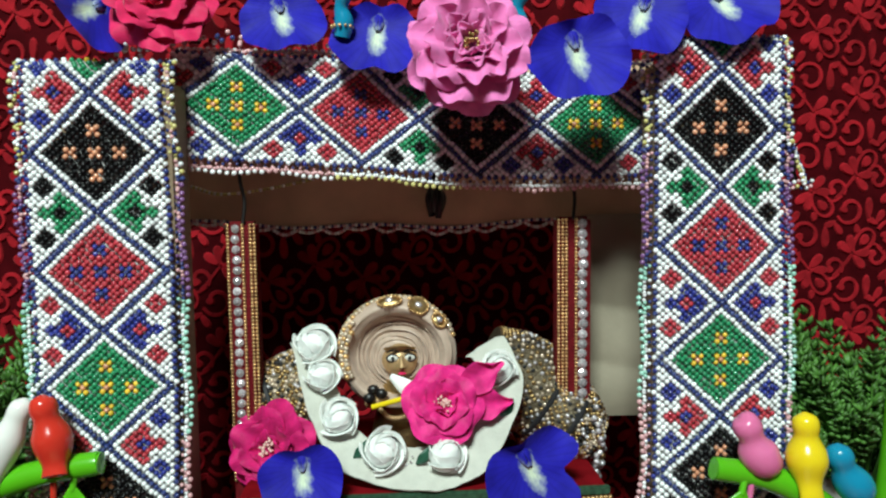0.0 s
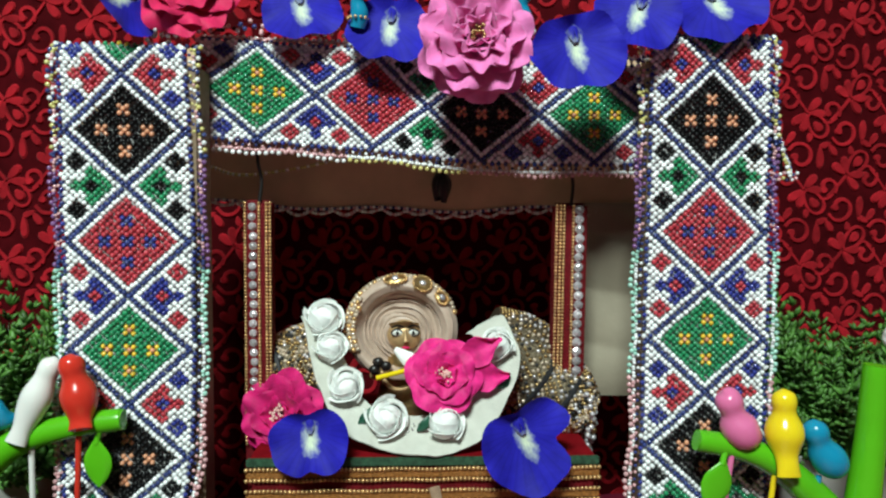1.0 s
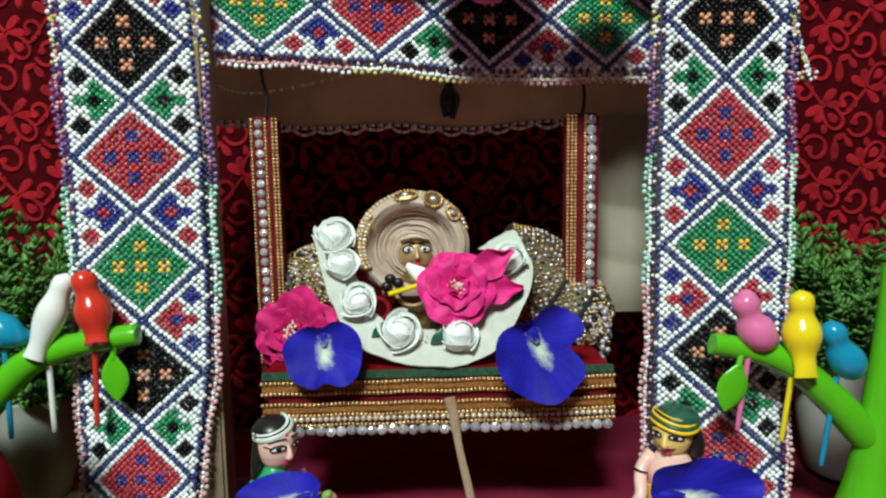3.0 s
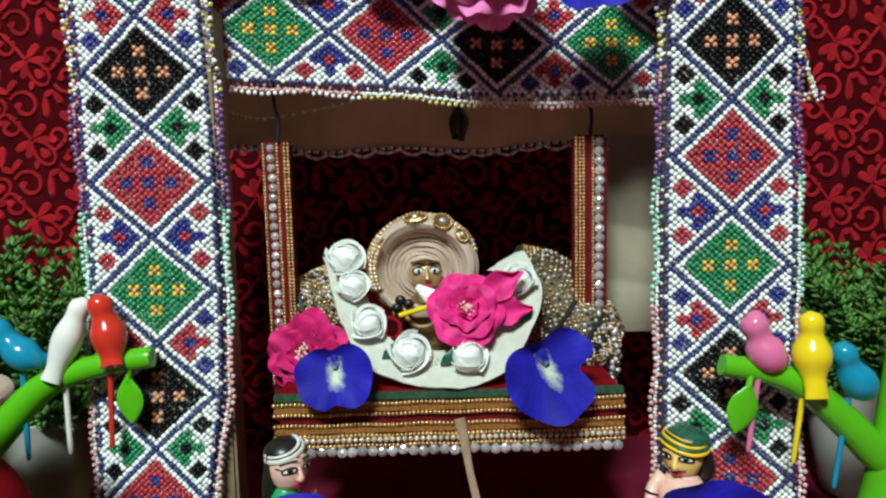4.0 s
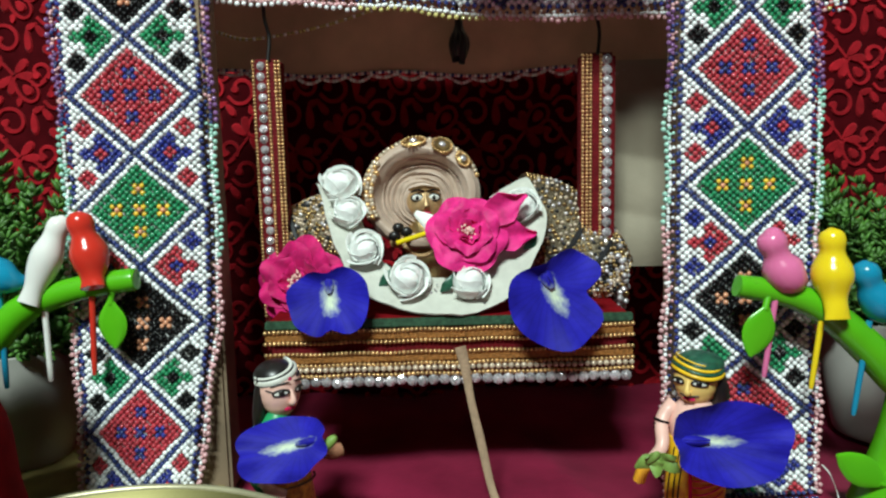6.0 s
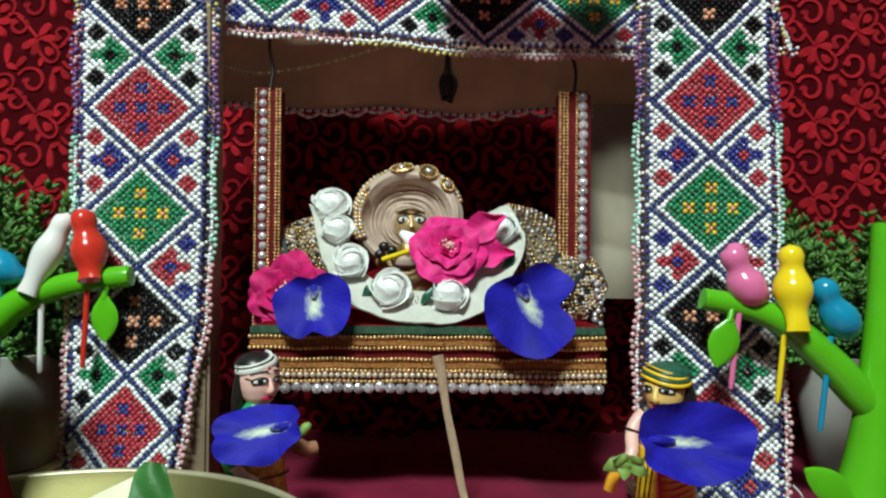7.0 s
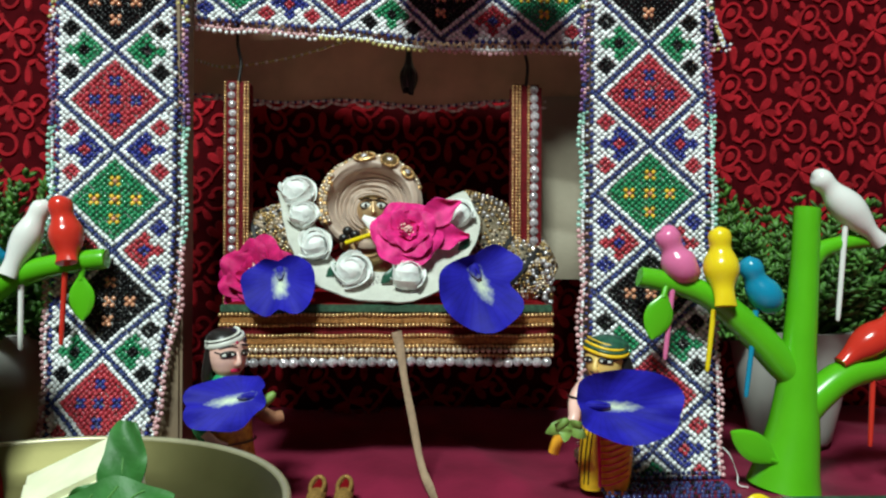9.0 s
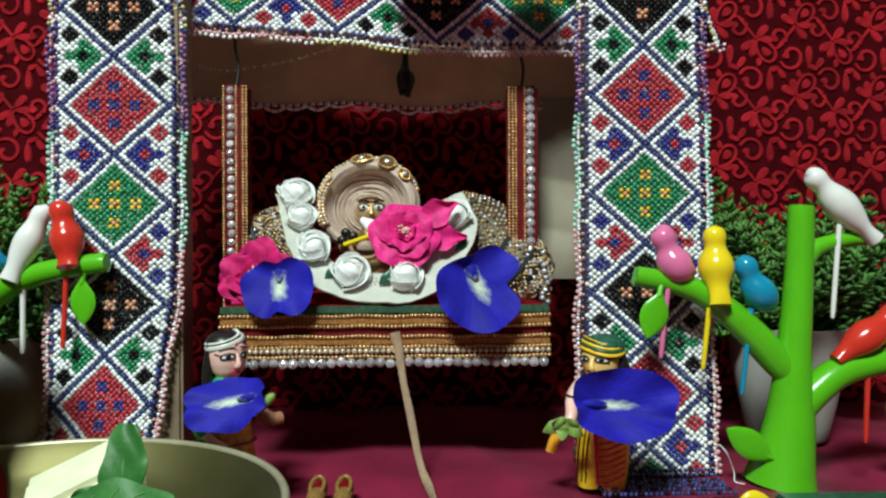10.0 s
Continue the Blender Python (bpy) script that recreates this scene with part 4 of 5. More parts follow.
def build_collar():
    # scalloped white felt mat, cupped up against the idol
    outline = smooth_path([(-63, 144.1), (-58, 131.2), (-51, 112.8), (-45, 102.6), (-34, 92.2), (-20, 88.5), (-4, 85.3), (11, 86.3), (24, 89.4), (35, 98.8), (43, 109.9), (48, 119.2), (49, 128.9), (44, 142.4), (38, 144.2)], 60)
    inner = [np.array((-8 + 0.66 * (p[0] + 8), 122 + 0.60 * (p[1] - 122))) for p in outline]

    def fn(u, v):
        q = min(int(u * 59), 58)
        f = u * 59 - q
        o = outline[q] * (1 - f) + outline[q + 1] * f
        i = inner[q] * (1 - f) + inner[q + 1] * f
        p = o * (1 - v) + i * v
        scallop = (1 - v) * (0.7 * math.sin(u * 47) + 0.5 * noise.noise((u * 30, 0, 5)))
        depth = 0.5 + 2.0 * math.sin(v * math.pi) + 4 * v * v + 0.74 * (p[1] - 85) + 1.8 * noise.noise((p[0] * 0.07, p[1] * 0.07, 1)) + 0.7 * noise.noise((p[0] * 0.25, p[1] * 0.25, 4)) + (1 - v) * 0.6 * math.sin(u * 40)
        return p[0] + scallop * 0.4, depth, p[1] + scallop
    mat_ob = thing("felt_collar", "white felt collar with a scalloped edge round the idol", "cloth", (-5, 20, 82))
    part("felt", sheet(bmesh.new(), fn, 118, 16, 0.9), felt, mat_ob)
    spots = [(rng.uniform(-34, 26), 21.5, rng.uniform(88, 100)) for _ in range(60)]
    beads("glitter", [(x, fn(min(max((x + 50) / 90, 0.1), 0.9), 0.5)[1] - 1.0, z) for x, _, z in spots], 0.5, 0, [silver], mat_ob)
    first = None
    for x, y, z, s, tilt, tw in ((-50.6, 40.5, 143.1, 8.7, 50, 10), (-45.9, 31.0, 130.3, 9.4, 46, 40), (-37.9, 19.0, 114.1, 9.9, 62, 80), (-17.9, 9.3, 101.0, 10.9, 64, 20), (10.6, 7.9, 99.0, 10.1, 40, 60), (38.1, 32.1, 131.7, 9.7, 60, 120)):
        m = facing(x, y, z, tilt, rng.uniform(-22, 22), tw) @ Matrix.Scale(s / 11.2, 4)
        if first is None:
            first = ribbon_rose(m)
        else:
            copy_thing(first, m)
    for x, z in ((-28, 104), (40, 118), (0, 101)):
        z -= 3
        y = -2 + 0.74 * (z - 85)
        lf = thing("ribbon_leaf", "small dark green ribbon leaf under a ribbon rose", "leaf", (x, y, z), "ribbon leaves")
        part("blade", tube(bmesh.new(), [(x - 3, y + 1, z - 3, 0.5, 0.4), (x, y, z, 2.4, 0.5), (x + 3, y + 1, z + 5, 0.4, 0.4)], 8, 8), paint_dkgreen, lf)


def build_swing_flowers():
    rose("rose", "open fuchsia rose lying on the idol's chest", rose_fuchsia, 17.6, OPEN, facing(9.8, 12, 121.5, 66, 4, 20), "roses", stamen, seed=1)
    rose("rose", "open fuchsia rose at the edge of the swing seat", rose_deep, 21, WIDE, facing(-70.8, 27, 98.2, 78, -14, 0), "roses", stamen, seed=5)
    for n, (x, z, turn) in enumerate(((18, 127, 62), (20, 119, 88))):
        me = petal_mesh(("pointed", n), rose_fuchsia, 15, 22, 3, 3, point=0.75, ruffle=0.8, seed=n * 2.2)
        loose = new("loose_petal", me)
        tagged(loose, "pointed fuchsia petal beside the open rose", "petal", "loose petals")
        loose.matrix_basis = pose(x * MM, 17 * MM, z * MM, 0, turn, 0) @ pose(0, 0, 0, 0, 0, 85)
    pea_flower(-52.4, 0, 98.8, 35, 8, 74, -6, 0.02, 1, 0.32)
    pea_flower(44.4, -5, 100.0, 44, 24, 78, 10, 0.06, 2, 0.42, 1.0, 0.0, 1.1)
    cord = thing("pull_cord", "flat beige ribbon cord tied to the swing seat", "cord", (7, 20, 60))
    part("ribbon", tube(bmesh.new(), [(5, -0.6, 71.4, 2.6, 0.7), (7.0, -1.4, 62.5, 2.2, 0.7), (9.2, -4, 48, 1.7, 0.7), (12.9, -9, 31, 1.9, 0.7), (17.2, -17, 11, 1.7, 0.7), (22, -30, 2, 2.2, 0.7),
                                       (30, -90, 1, 2.2, 0.7), (40, -160, 1, 2.2, 0.7)], 60, 8), cord_beige, cord)


def build_top_flowers():
    pea_flower(-133, 8, 295, 36, -60, 70, 58, 0.1, 3)
    rose("rose", "crimson rose lying on the top rail", rose_red, 23, WIDE, facing(-110, 14, 300, 66, 10, 30), "roses", None, seed=7)
    pea_flower(-60, 24, 298, 36, 10, 68, 10, 0.12, 4)
    pea_flower(-16.5, 18, 289, 38, -4, 72, 0, 0.05, 5)
    rose("rose", "pink rose with ruffled petals hung over the top rail", rose_pink, 24.5, FULL, facing(20.6, -14, 274, 76, 0, 0), "roses", old_gold, seed=9, ruffle=1.6)
    pea_flower(62.5, -16, 274.5, 39, 12, 78, 0, 0.02, 6)
    pea_flower(97, 2, 294, 38, -15, 70, -10, 0.12, 7)
    pea_flower(132, 8, 300, 42, 30, 66, -10, 0.06, 8)
    for x in (-32, 44):
        peg = thing("ornament", "small teal enamel ornament on the top rail", "ornament", (x, 14, 284), "rail ornaments")
        part("body", tube(bmesh.new(), [(x, 14, 284, 3.5), (x + 1, 13, 290, 4.2), (x, 12, 296, 3), (x + 2, 10, 301, 3.2), (x + 5, 9, 302, 1)], 16, 12), PLASTIC["blue"], peg)
        beads("gold_dots", [(x + 4.4 * math.cos(a), 13 + 4.4 * math.sin(a), 288) for a in np.linspace(0, math.tau, 12)], 0.8, 0, [gold], peg)
    spots, cols = [], []
    for k in range(150):
        x = -125 + 250 * k / 149
        spots.append((x + rng.uniform(-1, 1), 26 + rng.uniform(-6, 6), 285 + rng.uniform(-2, 3)))
        cols.append(rng.choice((WHITE, BLACK, NAVY, PINK)))
    for k in range(30):
        spots.append((-125 + rng.gauss(0, 4), 15 + rng.gauss(0, 3), 282 + rng.gauss(0, 3)))
        cols.append(WHITE)
    heap = thing("bead_tangle", "loose beaded edge of the runner behind the flowers", "bead string", (0, 26, 284))
    beads("bead_strand", spots, 1.2, cols, BEADS, heap)


# ---- plastic trees with bird picks ----
def bird_pick(colour, label, keys, tip, hilt):
    """keys: rows of x, y, z, radius from the crown of the head to the tail's end."""
    ob = thing("bird_pick", label, "bird pick", hilt, "bird-shaped fruit picks")
    mat = PLASTIC[colour]
    bm = tube(bmesh.new(), keys, 26, 18)
    part("bird", bm, mat, ob)
    part("spike", tube(bmesh.new(), [(*hilt, 1.3), (*[(a + b) / 2 for a, b in zip(hilt, tip)], 1.25), (*[b + (a - b) * 0.05 for a, b in zip(hilt, tip)], 1.1), (*tip, 0.3)], 12, 10), mat, ob)
    return ob


def leaf_blade(bm, base, tip, width, depth=1.2):
    a, b = Vector(base), Vector(tip)
    rows = [(*(a + (b - a) * f), max(width * w, 0.3), depth * (0.5 + 0.5 * w)) for f, w in ((0, 0.15), (0.14, 0.5), (0.35, 0.95), (0.6, 1.0), (0.85, 0.6), (1, 0.12))]
    return tube(bm, rows, 16, 12)


def build_tree_right():
    y = -20
    tree = thing("pick_tree", "lime green plastic tree stand holding bird picks", "pick holder", (198, y, 0), "plastic trees")
    part("trunk", tube(bmesh.new(), [(191, y, -1, 16.8, 17), (192.5, y, 8, 14.6, 15), (196, y, 28, 11.5, 11.5), (198, y, 58, 8.2, 8.2), (201, y, 100, 6.6, 6.6), (202.3, y, 130.8, 6.0, 6.0), (202.3, y, 131.4, 5.2, 5.2)], 40, 24), green_plastic, tree)
    part("branch", tube(bmesh.new(), [(121.6, y, 99.4, 3.8), (122.5, y, 99.3, 4.9), (141.7, y, 95.5, 5.4), (158.2, y, 88.2, 6.3), (177.5, y, 71.7, 7.4), (190, y, 58, 7.4), (197, y, 50, 6)], 34, 18), green_plastic, tree)
    part("branch", tube(bmesh.new(), [(203, y, 106, 5), (210, y, 113, 4.3), (225, y, 116.8, 3.4), (237, y, 116.5, 2.4), (238.5, y, 116.3, 1.4)], 24, 14), green_plastic, tree)
    part("branch", tube(bmesh.new(), [(199, y, 34, 8), (209, y, 44, 7.6), (222, y, 53.0, 7.2), (244, y, 58, 6.2), (262, y, 59, 5.4), (264, y, 59, 4)], 24, 16), green_plastic, tree)
    part("leaf", leaf_blade(tube(bmesh.new(), [(133, y - 3, 97, 1.5), (130.5, y - 5, 90, 1.4)], 5, 8), (131.5, y - 5, 92), (125, y - 5, 70.5), 6.6), green_plastic, tree)
    part("leaf", leaf_blade(tube(bmesh.new(), [(192, y - 8, 11, 1.6), (180, y - 9, 15, 1.4)], 6, 8), (183, y - 9, 13.5), (161.5, y - 9, 28), 6.5), green_plastic, tree)
    part("leaf", leaf_blade(tube(bmesh.new(), [(252, y - 3, 54, 1.5), (250, y - 5, 46, 1.4)], 5, 8), (250, y - 5, 47), (245, y - 5, 26), 6.6), green_plastic, tree)
    f = y - 3
    bird_pick("pink", "pink plastic bird pick on a green branch", [(131, f, 123.4, 0.6), (132.2, f, 121.8, 4.4), (133.5, f, 118, 6.0), (135.5, f, 113.0, 5.2), (137.5, f, 108, 7.8), (141, f, 103.5, 7.6), (146, f + 3, 102, 4.6), (149, f + 8, 105, 2.0)],
              (132.1, f, 60.7), (136.5, f, 101))
    bird_pick("yellow", "yellow plastic bird pick seen from behind", [(157.6, f, 123.6, 0.6), (157.7, f - .5, 121.5, 4.4), (157.9, f - 1, 118, 5.4), (158.2, f - 1, 113.5, 4.9), (158.4, f - 1, 107.5, 7.8), (158.4, f - 2, 101.5, 8.0), (158.3, f - 4, 95, 5.2, 4.4), (158.3, f - 6, 90, 4.9, 3.2), (158.3, f - 7, 86.4, 5.4, 2.6)],
              (152.4, f, 55), (156.4, f, 92))
    bird_pick("blue", "blue plastic bird pick on a green branch", [(172.6, f, 109.6, 0.6), (172.8, f, 107.6, 4.2), (173.6, f, 103.8, 5.6), (175.4, f, 99.5, 5.0), (177.6, f, 95, 7.0), (181, f, 90.5, 7.6), (185.5, f + 4, 87, 5.6), (188.5, f + 9, 85.5, 2.6)],
              (171.2, f, 42.8), (176, f, 84))
    bird_pick("white", "white plastic bird pick with its head raised", [(203.2, f, 148.6, 0.6), (204.6, f, 148.2, 3.8), (207.5, f, 146.2, 5.2), (211.5, f, 142.2, 4.6), (216, f, 137.2, 6.8), (221, f, 132.4, 7.6), (226.5, f, 126.5, 6.0), (231.5, f, 121.5, 3.6, 4.4), (237, f, 116.5, 4.2, 4.4)],
              (215.7, f, 79), (219.5, f, 127))
    bird_pick("red", "red plastic bird pick on the lower branch", [(250, f, 84, 0.6), (248.4, f, 83, 4.2), (245, f, 80.5, 5.6), (240.5, f, 76.5, 5.2), (234, f, 71.4, 7.6), (228, f, 67.2, 7.0), (222, f, 62.6, 4.4), (217, f, 59, 2.8, 4.2)],
              (231.7, f, 19), (233.5, f, 64))


def build_tree_left():
    y = -9
    tree = thing("pick_tree", "lime green plastic tree stand holding bird picks", "pick holder", (-222, y, 0), "plastic trees")
    part("trunk", tube(bmesh.new(), [(-226, y, -1, 25, 22), (-226, y, 8, 17, 16), (-225, y, 28, 11.5, 11.5), (-224, y, 58, 8.2, 8.2), (-224, y, 100, 6.6, 6.6), (-224, y, 136, 6.0, 6.0)], 40, 24), green_plastic, tree)
    part("branch", tube(bmesh.new(), [(-134.0, y, 107.3, 3.8), (-135.0, y, 107, 4.9), (-157, y, 103.8, 5.3), (-180.7, y, 96.0, 6.4), (-201, y, 77.2, 7.4), (-216, y, 60, 7.4), (-224, y, 51, 6)], 34, 18), green_plastic, tree)
    part("leaf", leaf_blade(tube(bmesh.new(), [(-142.5, y - 2, 104, 1.5), (-143.5, y - 3, 97, 1.4)], 5, 8), (-143.5, y - 3, 99.5), (-142.6, y - 3, 78), 5.8), green_plastic, tree)
    f = y - 2
    bird_pick("red", "red plastic bird pick seen from behind", [(-153.8, f, 137.0, 0.6), (-153.6, f - .5, 135, 4.4), (-153, f - 1, 131.6, 5.5), (-152, f - 1, 127.0, 5.0), (-150.6, f - 1, 120.5, 7.6), (-149.4, f - 2, 114.5, 7.0), (-148.4, f - 4, 109, 4.8, 4.0), (-147.8, f - 6, 105.3, 5.2, 2.8)],
              (-153, f, 66.3), (-151, f, 106))
    bird_pick("white", "white plastic bird pick on a green branch", [(-161.6, f + 2, 135.2, 0.6), (-162.2, f + 2, 133.4, 3.6), (-163.6, f + 1.5, 130.4, 4.6), (-165.4, f + 1, 126.0, 4.6), (-168.2, f, 119, 6.4), (-170.8, f - 1, 112.5, 6.0), (-173.4, f - 3, 105, 4.2), (-175.6, f - 5, 99.0, 4.6, 3)],
              (-171.8, f, 64), (-171.5, f, 102))
    bird_pick("blue", "blue plastic bird pick on a green branch", [(-203.5, f, 125.5, 0.6), (-202.4, f, 124.5, 4.2), (-199, f, 121.5, 5.4), (-195.5, f, 117.0, 5.0), (-191, f, 112, 7.2), (-186, f, 109.0, 6.6), (-181.5, f + 2, 107.5, 3.6), (-178, f + 5, 108, 1.2)],
              (-190.9, f, 61.4), (-190, f, 106))


# ---- pot plants ----
def plant(x, y, label, lean, seed, size=1.0):
    ob = thing("pot_plant", label, "pot plant", (x, y, 0), "pot plants")
    r2 = random.Random(seed)
    bm = bmesh.new()
    prof = [(21, 0), (22.5, 2), (27, 22), (31, 44), (33.5, 62), (34.2, 66), (32.6, 66.4), (31.2, 62), (30.5, 58)]
    sheet(bm, lambda u, v: (x + np.interp(v * 8, range(9), [p[0] for p in prof]) * math.cos(u * math.tau), y + np.interp(v * 8, range(9), [p[0] for p in prof]) * math.sin(u * math.tau),
                            float(np.interp(v * 8, range(9), [p[1] for p in prof]))), 40, 24)
    bmesh.ops.remove_doubles(bm, verts=bm.verts, dist=0.01)
    bmesh.ops.contextual_create(bm, geom=[e for e in bm.edges if e.is_boundary and e.verts[0].co.z < 1])
    part("pot", bm, pot_white, ob, "tapered white ceramic pot")
    part("soil", loft(bmesh.new(), [(x, y, 54), (x, y, 59)], [29.5, 30.5], 24), soil, ob)
    # sprigs of short fleshy needles
    tv = [(0, 0, 0), (0.42, 0, 0.4), (-0.42, 0, 0.4), (0, 0.3, 0.45), (0, -0.3, 0.45), (0.4, 0, 0.8), (-0.4, 0, 0.8), (0, 0.28, 0.8), (0, -0.28, 0.8), (0, 0, 1.08)]
    tf = [(0, 1, 3), (0, 3, 2), (0, 2, 4), (0, 4, 1), (1, 5, 7, 3), (3, 7, 6, 2), (2, 6, 8, 4), (4, 8, 5, 1), (5, 9, 7), (7, 9, 6), (6, 9, 8), (8, 9, 5)]
    places, turns, scales = [], [], []
    stems = bmesh.new()
    for s in range(190):
        a, el = r2.uniform(0, math.tau), r2.uniform(0.2, 1.38)
        length = size * r2.uniform(42, 78) * (0.75 + 0.4 * math.sin(el))
        d = Vector((math.cos(a) * math.cos(el) * 1.02 + lean, math.sin(a) * math.cos(el) * (0.7 if math.sin(a) > 0 else 0.3), math.sin(el) * 1.05)).normalized()
        base = Vector((x + 14 * math.cos(a), y + 12 * math.sin(a), 60))
        droop = Vector((0, 0, -1)) * r2.uniform(4, 16)
        path = [base + d * length * f + droop * f * f for f in np.linspace(0, 1, 12)]
        loft(stems, path[::3], [0.8, 0.7, 0.6, 0.4], 5, cap=False)
        for k, p in enumerate(path[3:]):
            axis = (path[min(k + 4, 11)] - path[k + 2]).normalized()
            for q in range(6):
                w = Vector((r2.gauss(0, 1), r2.gauss(0, 1), r2.gauss(0, 1)))
                w = (w - axis * w.dot(axis)).normalized() * 0.8 + axis * 0.75 + Vector((0, 0, 0.15))
                w.normalize()
                m3 = w.to_track_quat("Z", "Y").to_matrix()
                places.append(tuple(p))
                turns.append([list(r) for r in m3])
                l = size ** 0.5 * r2.uniform(5.6, 9.4) * (1 - 0.03 * k)
                scales.append((l * 0.5, l * 0.5, l))
    tagged(part("stalk", stems, leaf_green, ob), kind="stuff")
    fol = scatter_mesh("foliage", tv, tf, np.zeros(len(places), int), places, turns, np.array(scales), [leaf_green], ob, (x, y, 0))
    tagged(fol, kind="stuff")


# ---- the two painted dolls and the second idol ----
def doll_head(bm, x, y, z, r, skin):
    """A turned wooden head with a tapered chin; gives back its radius at a height."""
    hs = [-11, -9.4, -6.5, -3, 1, 5, 8.5, 10.6]
    rs = [0.25, 0.50, 0.76, 0.92, 1.0, 0.96, 0.72, 0.25]
    loft(bm, [(x, y, z + h) for h in smooth_path([(h,) for h in hs], 28)], [r * float(np.interp(h, hs, rs)) for h in smooth_path([(h,) for h in hs], 28)], 24, ref=(0, 1, 0), mat=skin)
    return lambda h: r * float(np.interp(h, hs, rs))


def painted(bm, x, y, z, rad, phi, h, w, t, mat, lift=0.0, roll=0):
    """A flat oval of paint on a head, at phi degrees round it and h above its middle."""
    r, a = rad(h) + lift, radians(phi)
    ball(bm, x + r * math.sin(a), y - r * math.cos(a), z + h, w, 0.35, t, 14, mat, (0, roll, phi))


def doll_face(bm, x, y, z, rad, skin, black, white, red):
    for side in (-1, 1):
        painted(bm, x, y, z, rad, side * 29, 1.2, 3.7, 1.6, black, 0.0, side * 6)
        painted(bm, x, y, z, rad, side * 29, 1.0, 2.7, 0.85, white, 0.15, side * 6)
        painted(bm, x, y, z, rad, side * 27, 1.1, 1.4, 1.15, black, 0.3)
        painted(bm, x, y, z, rad, side * 31, 4.6, 4.2, 0.5, black, 0.0, side * 10)
        painted(bm, x, y, z, rad, side * 60, 1.8, 1.9, 0.4, black, 0.0, side * -12)
    tube(bm, [(x, y - rad(2) + 0.4, z + 2, 0.7), (x, y - rad(0) - 1.0, z - 1.4, 1.1), (x, y - rad(-3) - 1.3, z - 3.0, 1.5), (x, y - rad(-4) + 0.5, z - 4.0, 1.0)], 10, 8, mat=skin)
    painted(bm, x, y, z, rad, 0, -6.2, 2.7, 0.95, red, 0.1)


def build_dolls():
    x, y, z = -69, -34, 65
    bm = bmesh.new()
    rad = doll_head(bm, x, y, z, 8.6, 0)
    doll_face(bm, x, y, z, rad, 0, 1, 2, 5)
    painted(bm, x, y, z, rad, 0, 6.0, 0.8, 0.8, 5, 0.1)
    # hair with a parted front, a white band rising over it, a plait behind
    ball(bm, x - 0.4, y + 1.6, z + 5.6, 9.0, 9.0, 6.6, 20, 1)
    tube(bm, [(x - 7.2, y + 2, z + 5, 2.0), (x - 8.0, y + 3.5, z - 8, 2.4), (x - 7.6, y + 5, z - 24, 1.8)], 10, 10, mat=1)
    for up, w, m in ((6.6, 1.4, 2), (9.0, 0.5, 2), (4.2, 1.2, 1)):
        band = []
        for a in np.linspace(math.pi * 0.95, math.pi * 2.05, 14):
            off = up + 2.6 * math.cos(a)
            k = math.sqrt(max(0.3, 1 - ((off - 5.6) / 7.2) ** 2))
            band.append((x - 0.4 + 8.7 * k * math.cos(a), y + 1.6 + 8.8 * k * math.sin(a), z + off, w, 0.7))
        tube(bm, band, 24, 8, mat=m)
    tube(bm, [(x, y, 56, 3.8), (x - 1, y, 53, 6.4, 5.4), (x - 1, y, 46, 11, 8), (x, y, 36, 10, 8)], 14, 16, mat=3)
    tube(bm, [(x, y, 38, 10.5, 8), (x, y, 25, 11.5, 9), (x + 1, y, 8, 13, 11), (x + 1, y, 0, 14, 12)], 14, 18, mat=4)
    for hz in (12, 16, 27):
        tube(bm, [(x + 1 + (13.2 - hz * 0.06) * math.cos(a), y + (11 - hz * 0.09) * math.sin(a), hz, 0.5) for a in np.linspace(math.pi, math.tau, 14)], 24, 6, mat=7)
    tube(bm, [(x - 9, y, 50, 3.4), (x - 15, y - 4, 43, 3.4), (x - 13, y - 10, 32, 2.8), (x - 7, y - 13, 28, 2.4)], 14, 10, mat=3)
    tube(bm, [(x - 13.2, y - 9.5, 33, 3.0), (x - 10, y - 12, 29.5, 2.8), (x - 5, y - 13.5, 27, 2.4)], 8, 10, mat=0)
    tube(bm, [(x + 9, y, 50, 3.4), (x + 13, y - 2, 40, 3.2), (x + 19, y - 3, 35, 3.2), (x + 24, y - 3, 35, 3.0)], 14, 10, mat=8)
    tube(bm, [(x - 9, y - 3, 53, 1.2), (x - 4, y - 7, 49, 1.4), (x + 2, y - 8.4, 46, 1.2)], 10, 8, mat=6)
    tube(bm, [(x - 11, y - 5.5, 47, 0.7), (x - 13, y - 6.5, 44.5, 0.7), (x - 17, y - 6.4, 44, 0.7)], 8, 6, mat=6)
    bmesh.ops.rotate(bm, cent=(x, y, 0), matrix=Matrix.Rotation(radians(12), 3, "Z"), verts=[v for v in bm.verts if v.co.z > 54.5])
    bmesh.ops.rotate(bm, cent=(x, y, 0), matrix=Matrix.Rotation(radians(32), 3, "Z"), verts=bm.verts)
    solo("doll", bm, [skin_pink, paint_black, paint_white, paint_green, paint_brocade, rose_red, paint_yellow, dark_wood, brown_paint], "painted wooden doll with a green blouse and patterned skirt", "doll", "painted dolls", at=(x, y, 0))
    x, y, z = 103.5, -22, 60
    bm = bmesh.new()
    rad = doll_head(bm, x, y, z, 9.2, 0)
    doll_face(bm, x, y, z, rad, 0, 3, 4, 7)
    painted(bm, x, y, z, rad, 0, 4.6, 0.6, 1.4, 7, 0.1)
    painted(bm, x, y, z, rad, -14, -4.9, 2.4, 0.4, 3, 0.15, 12)
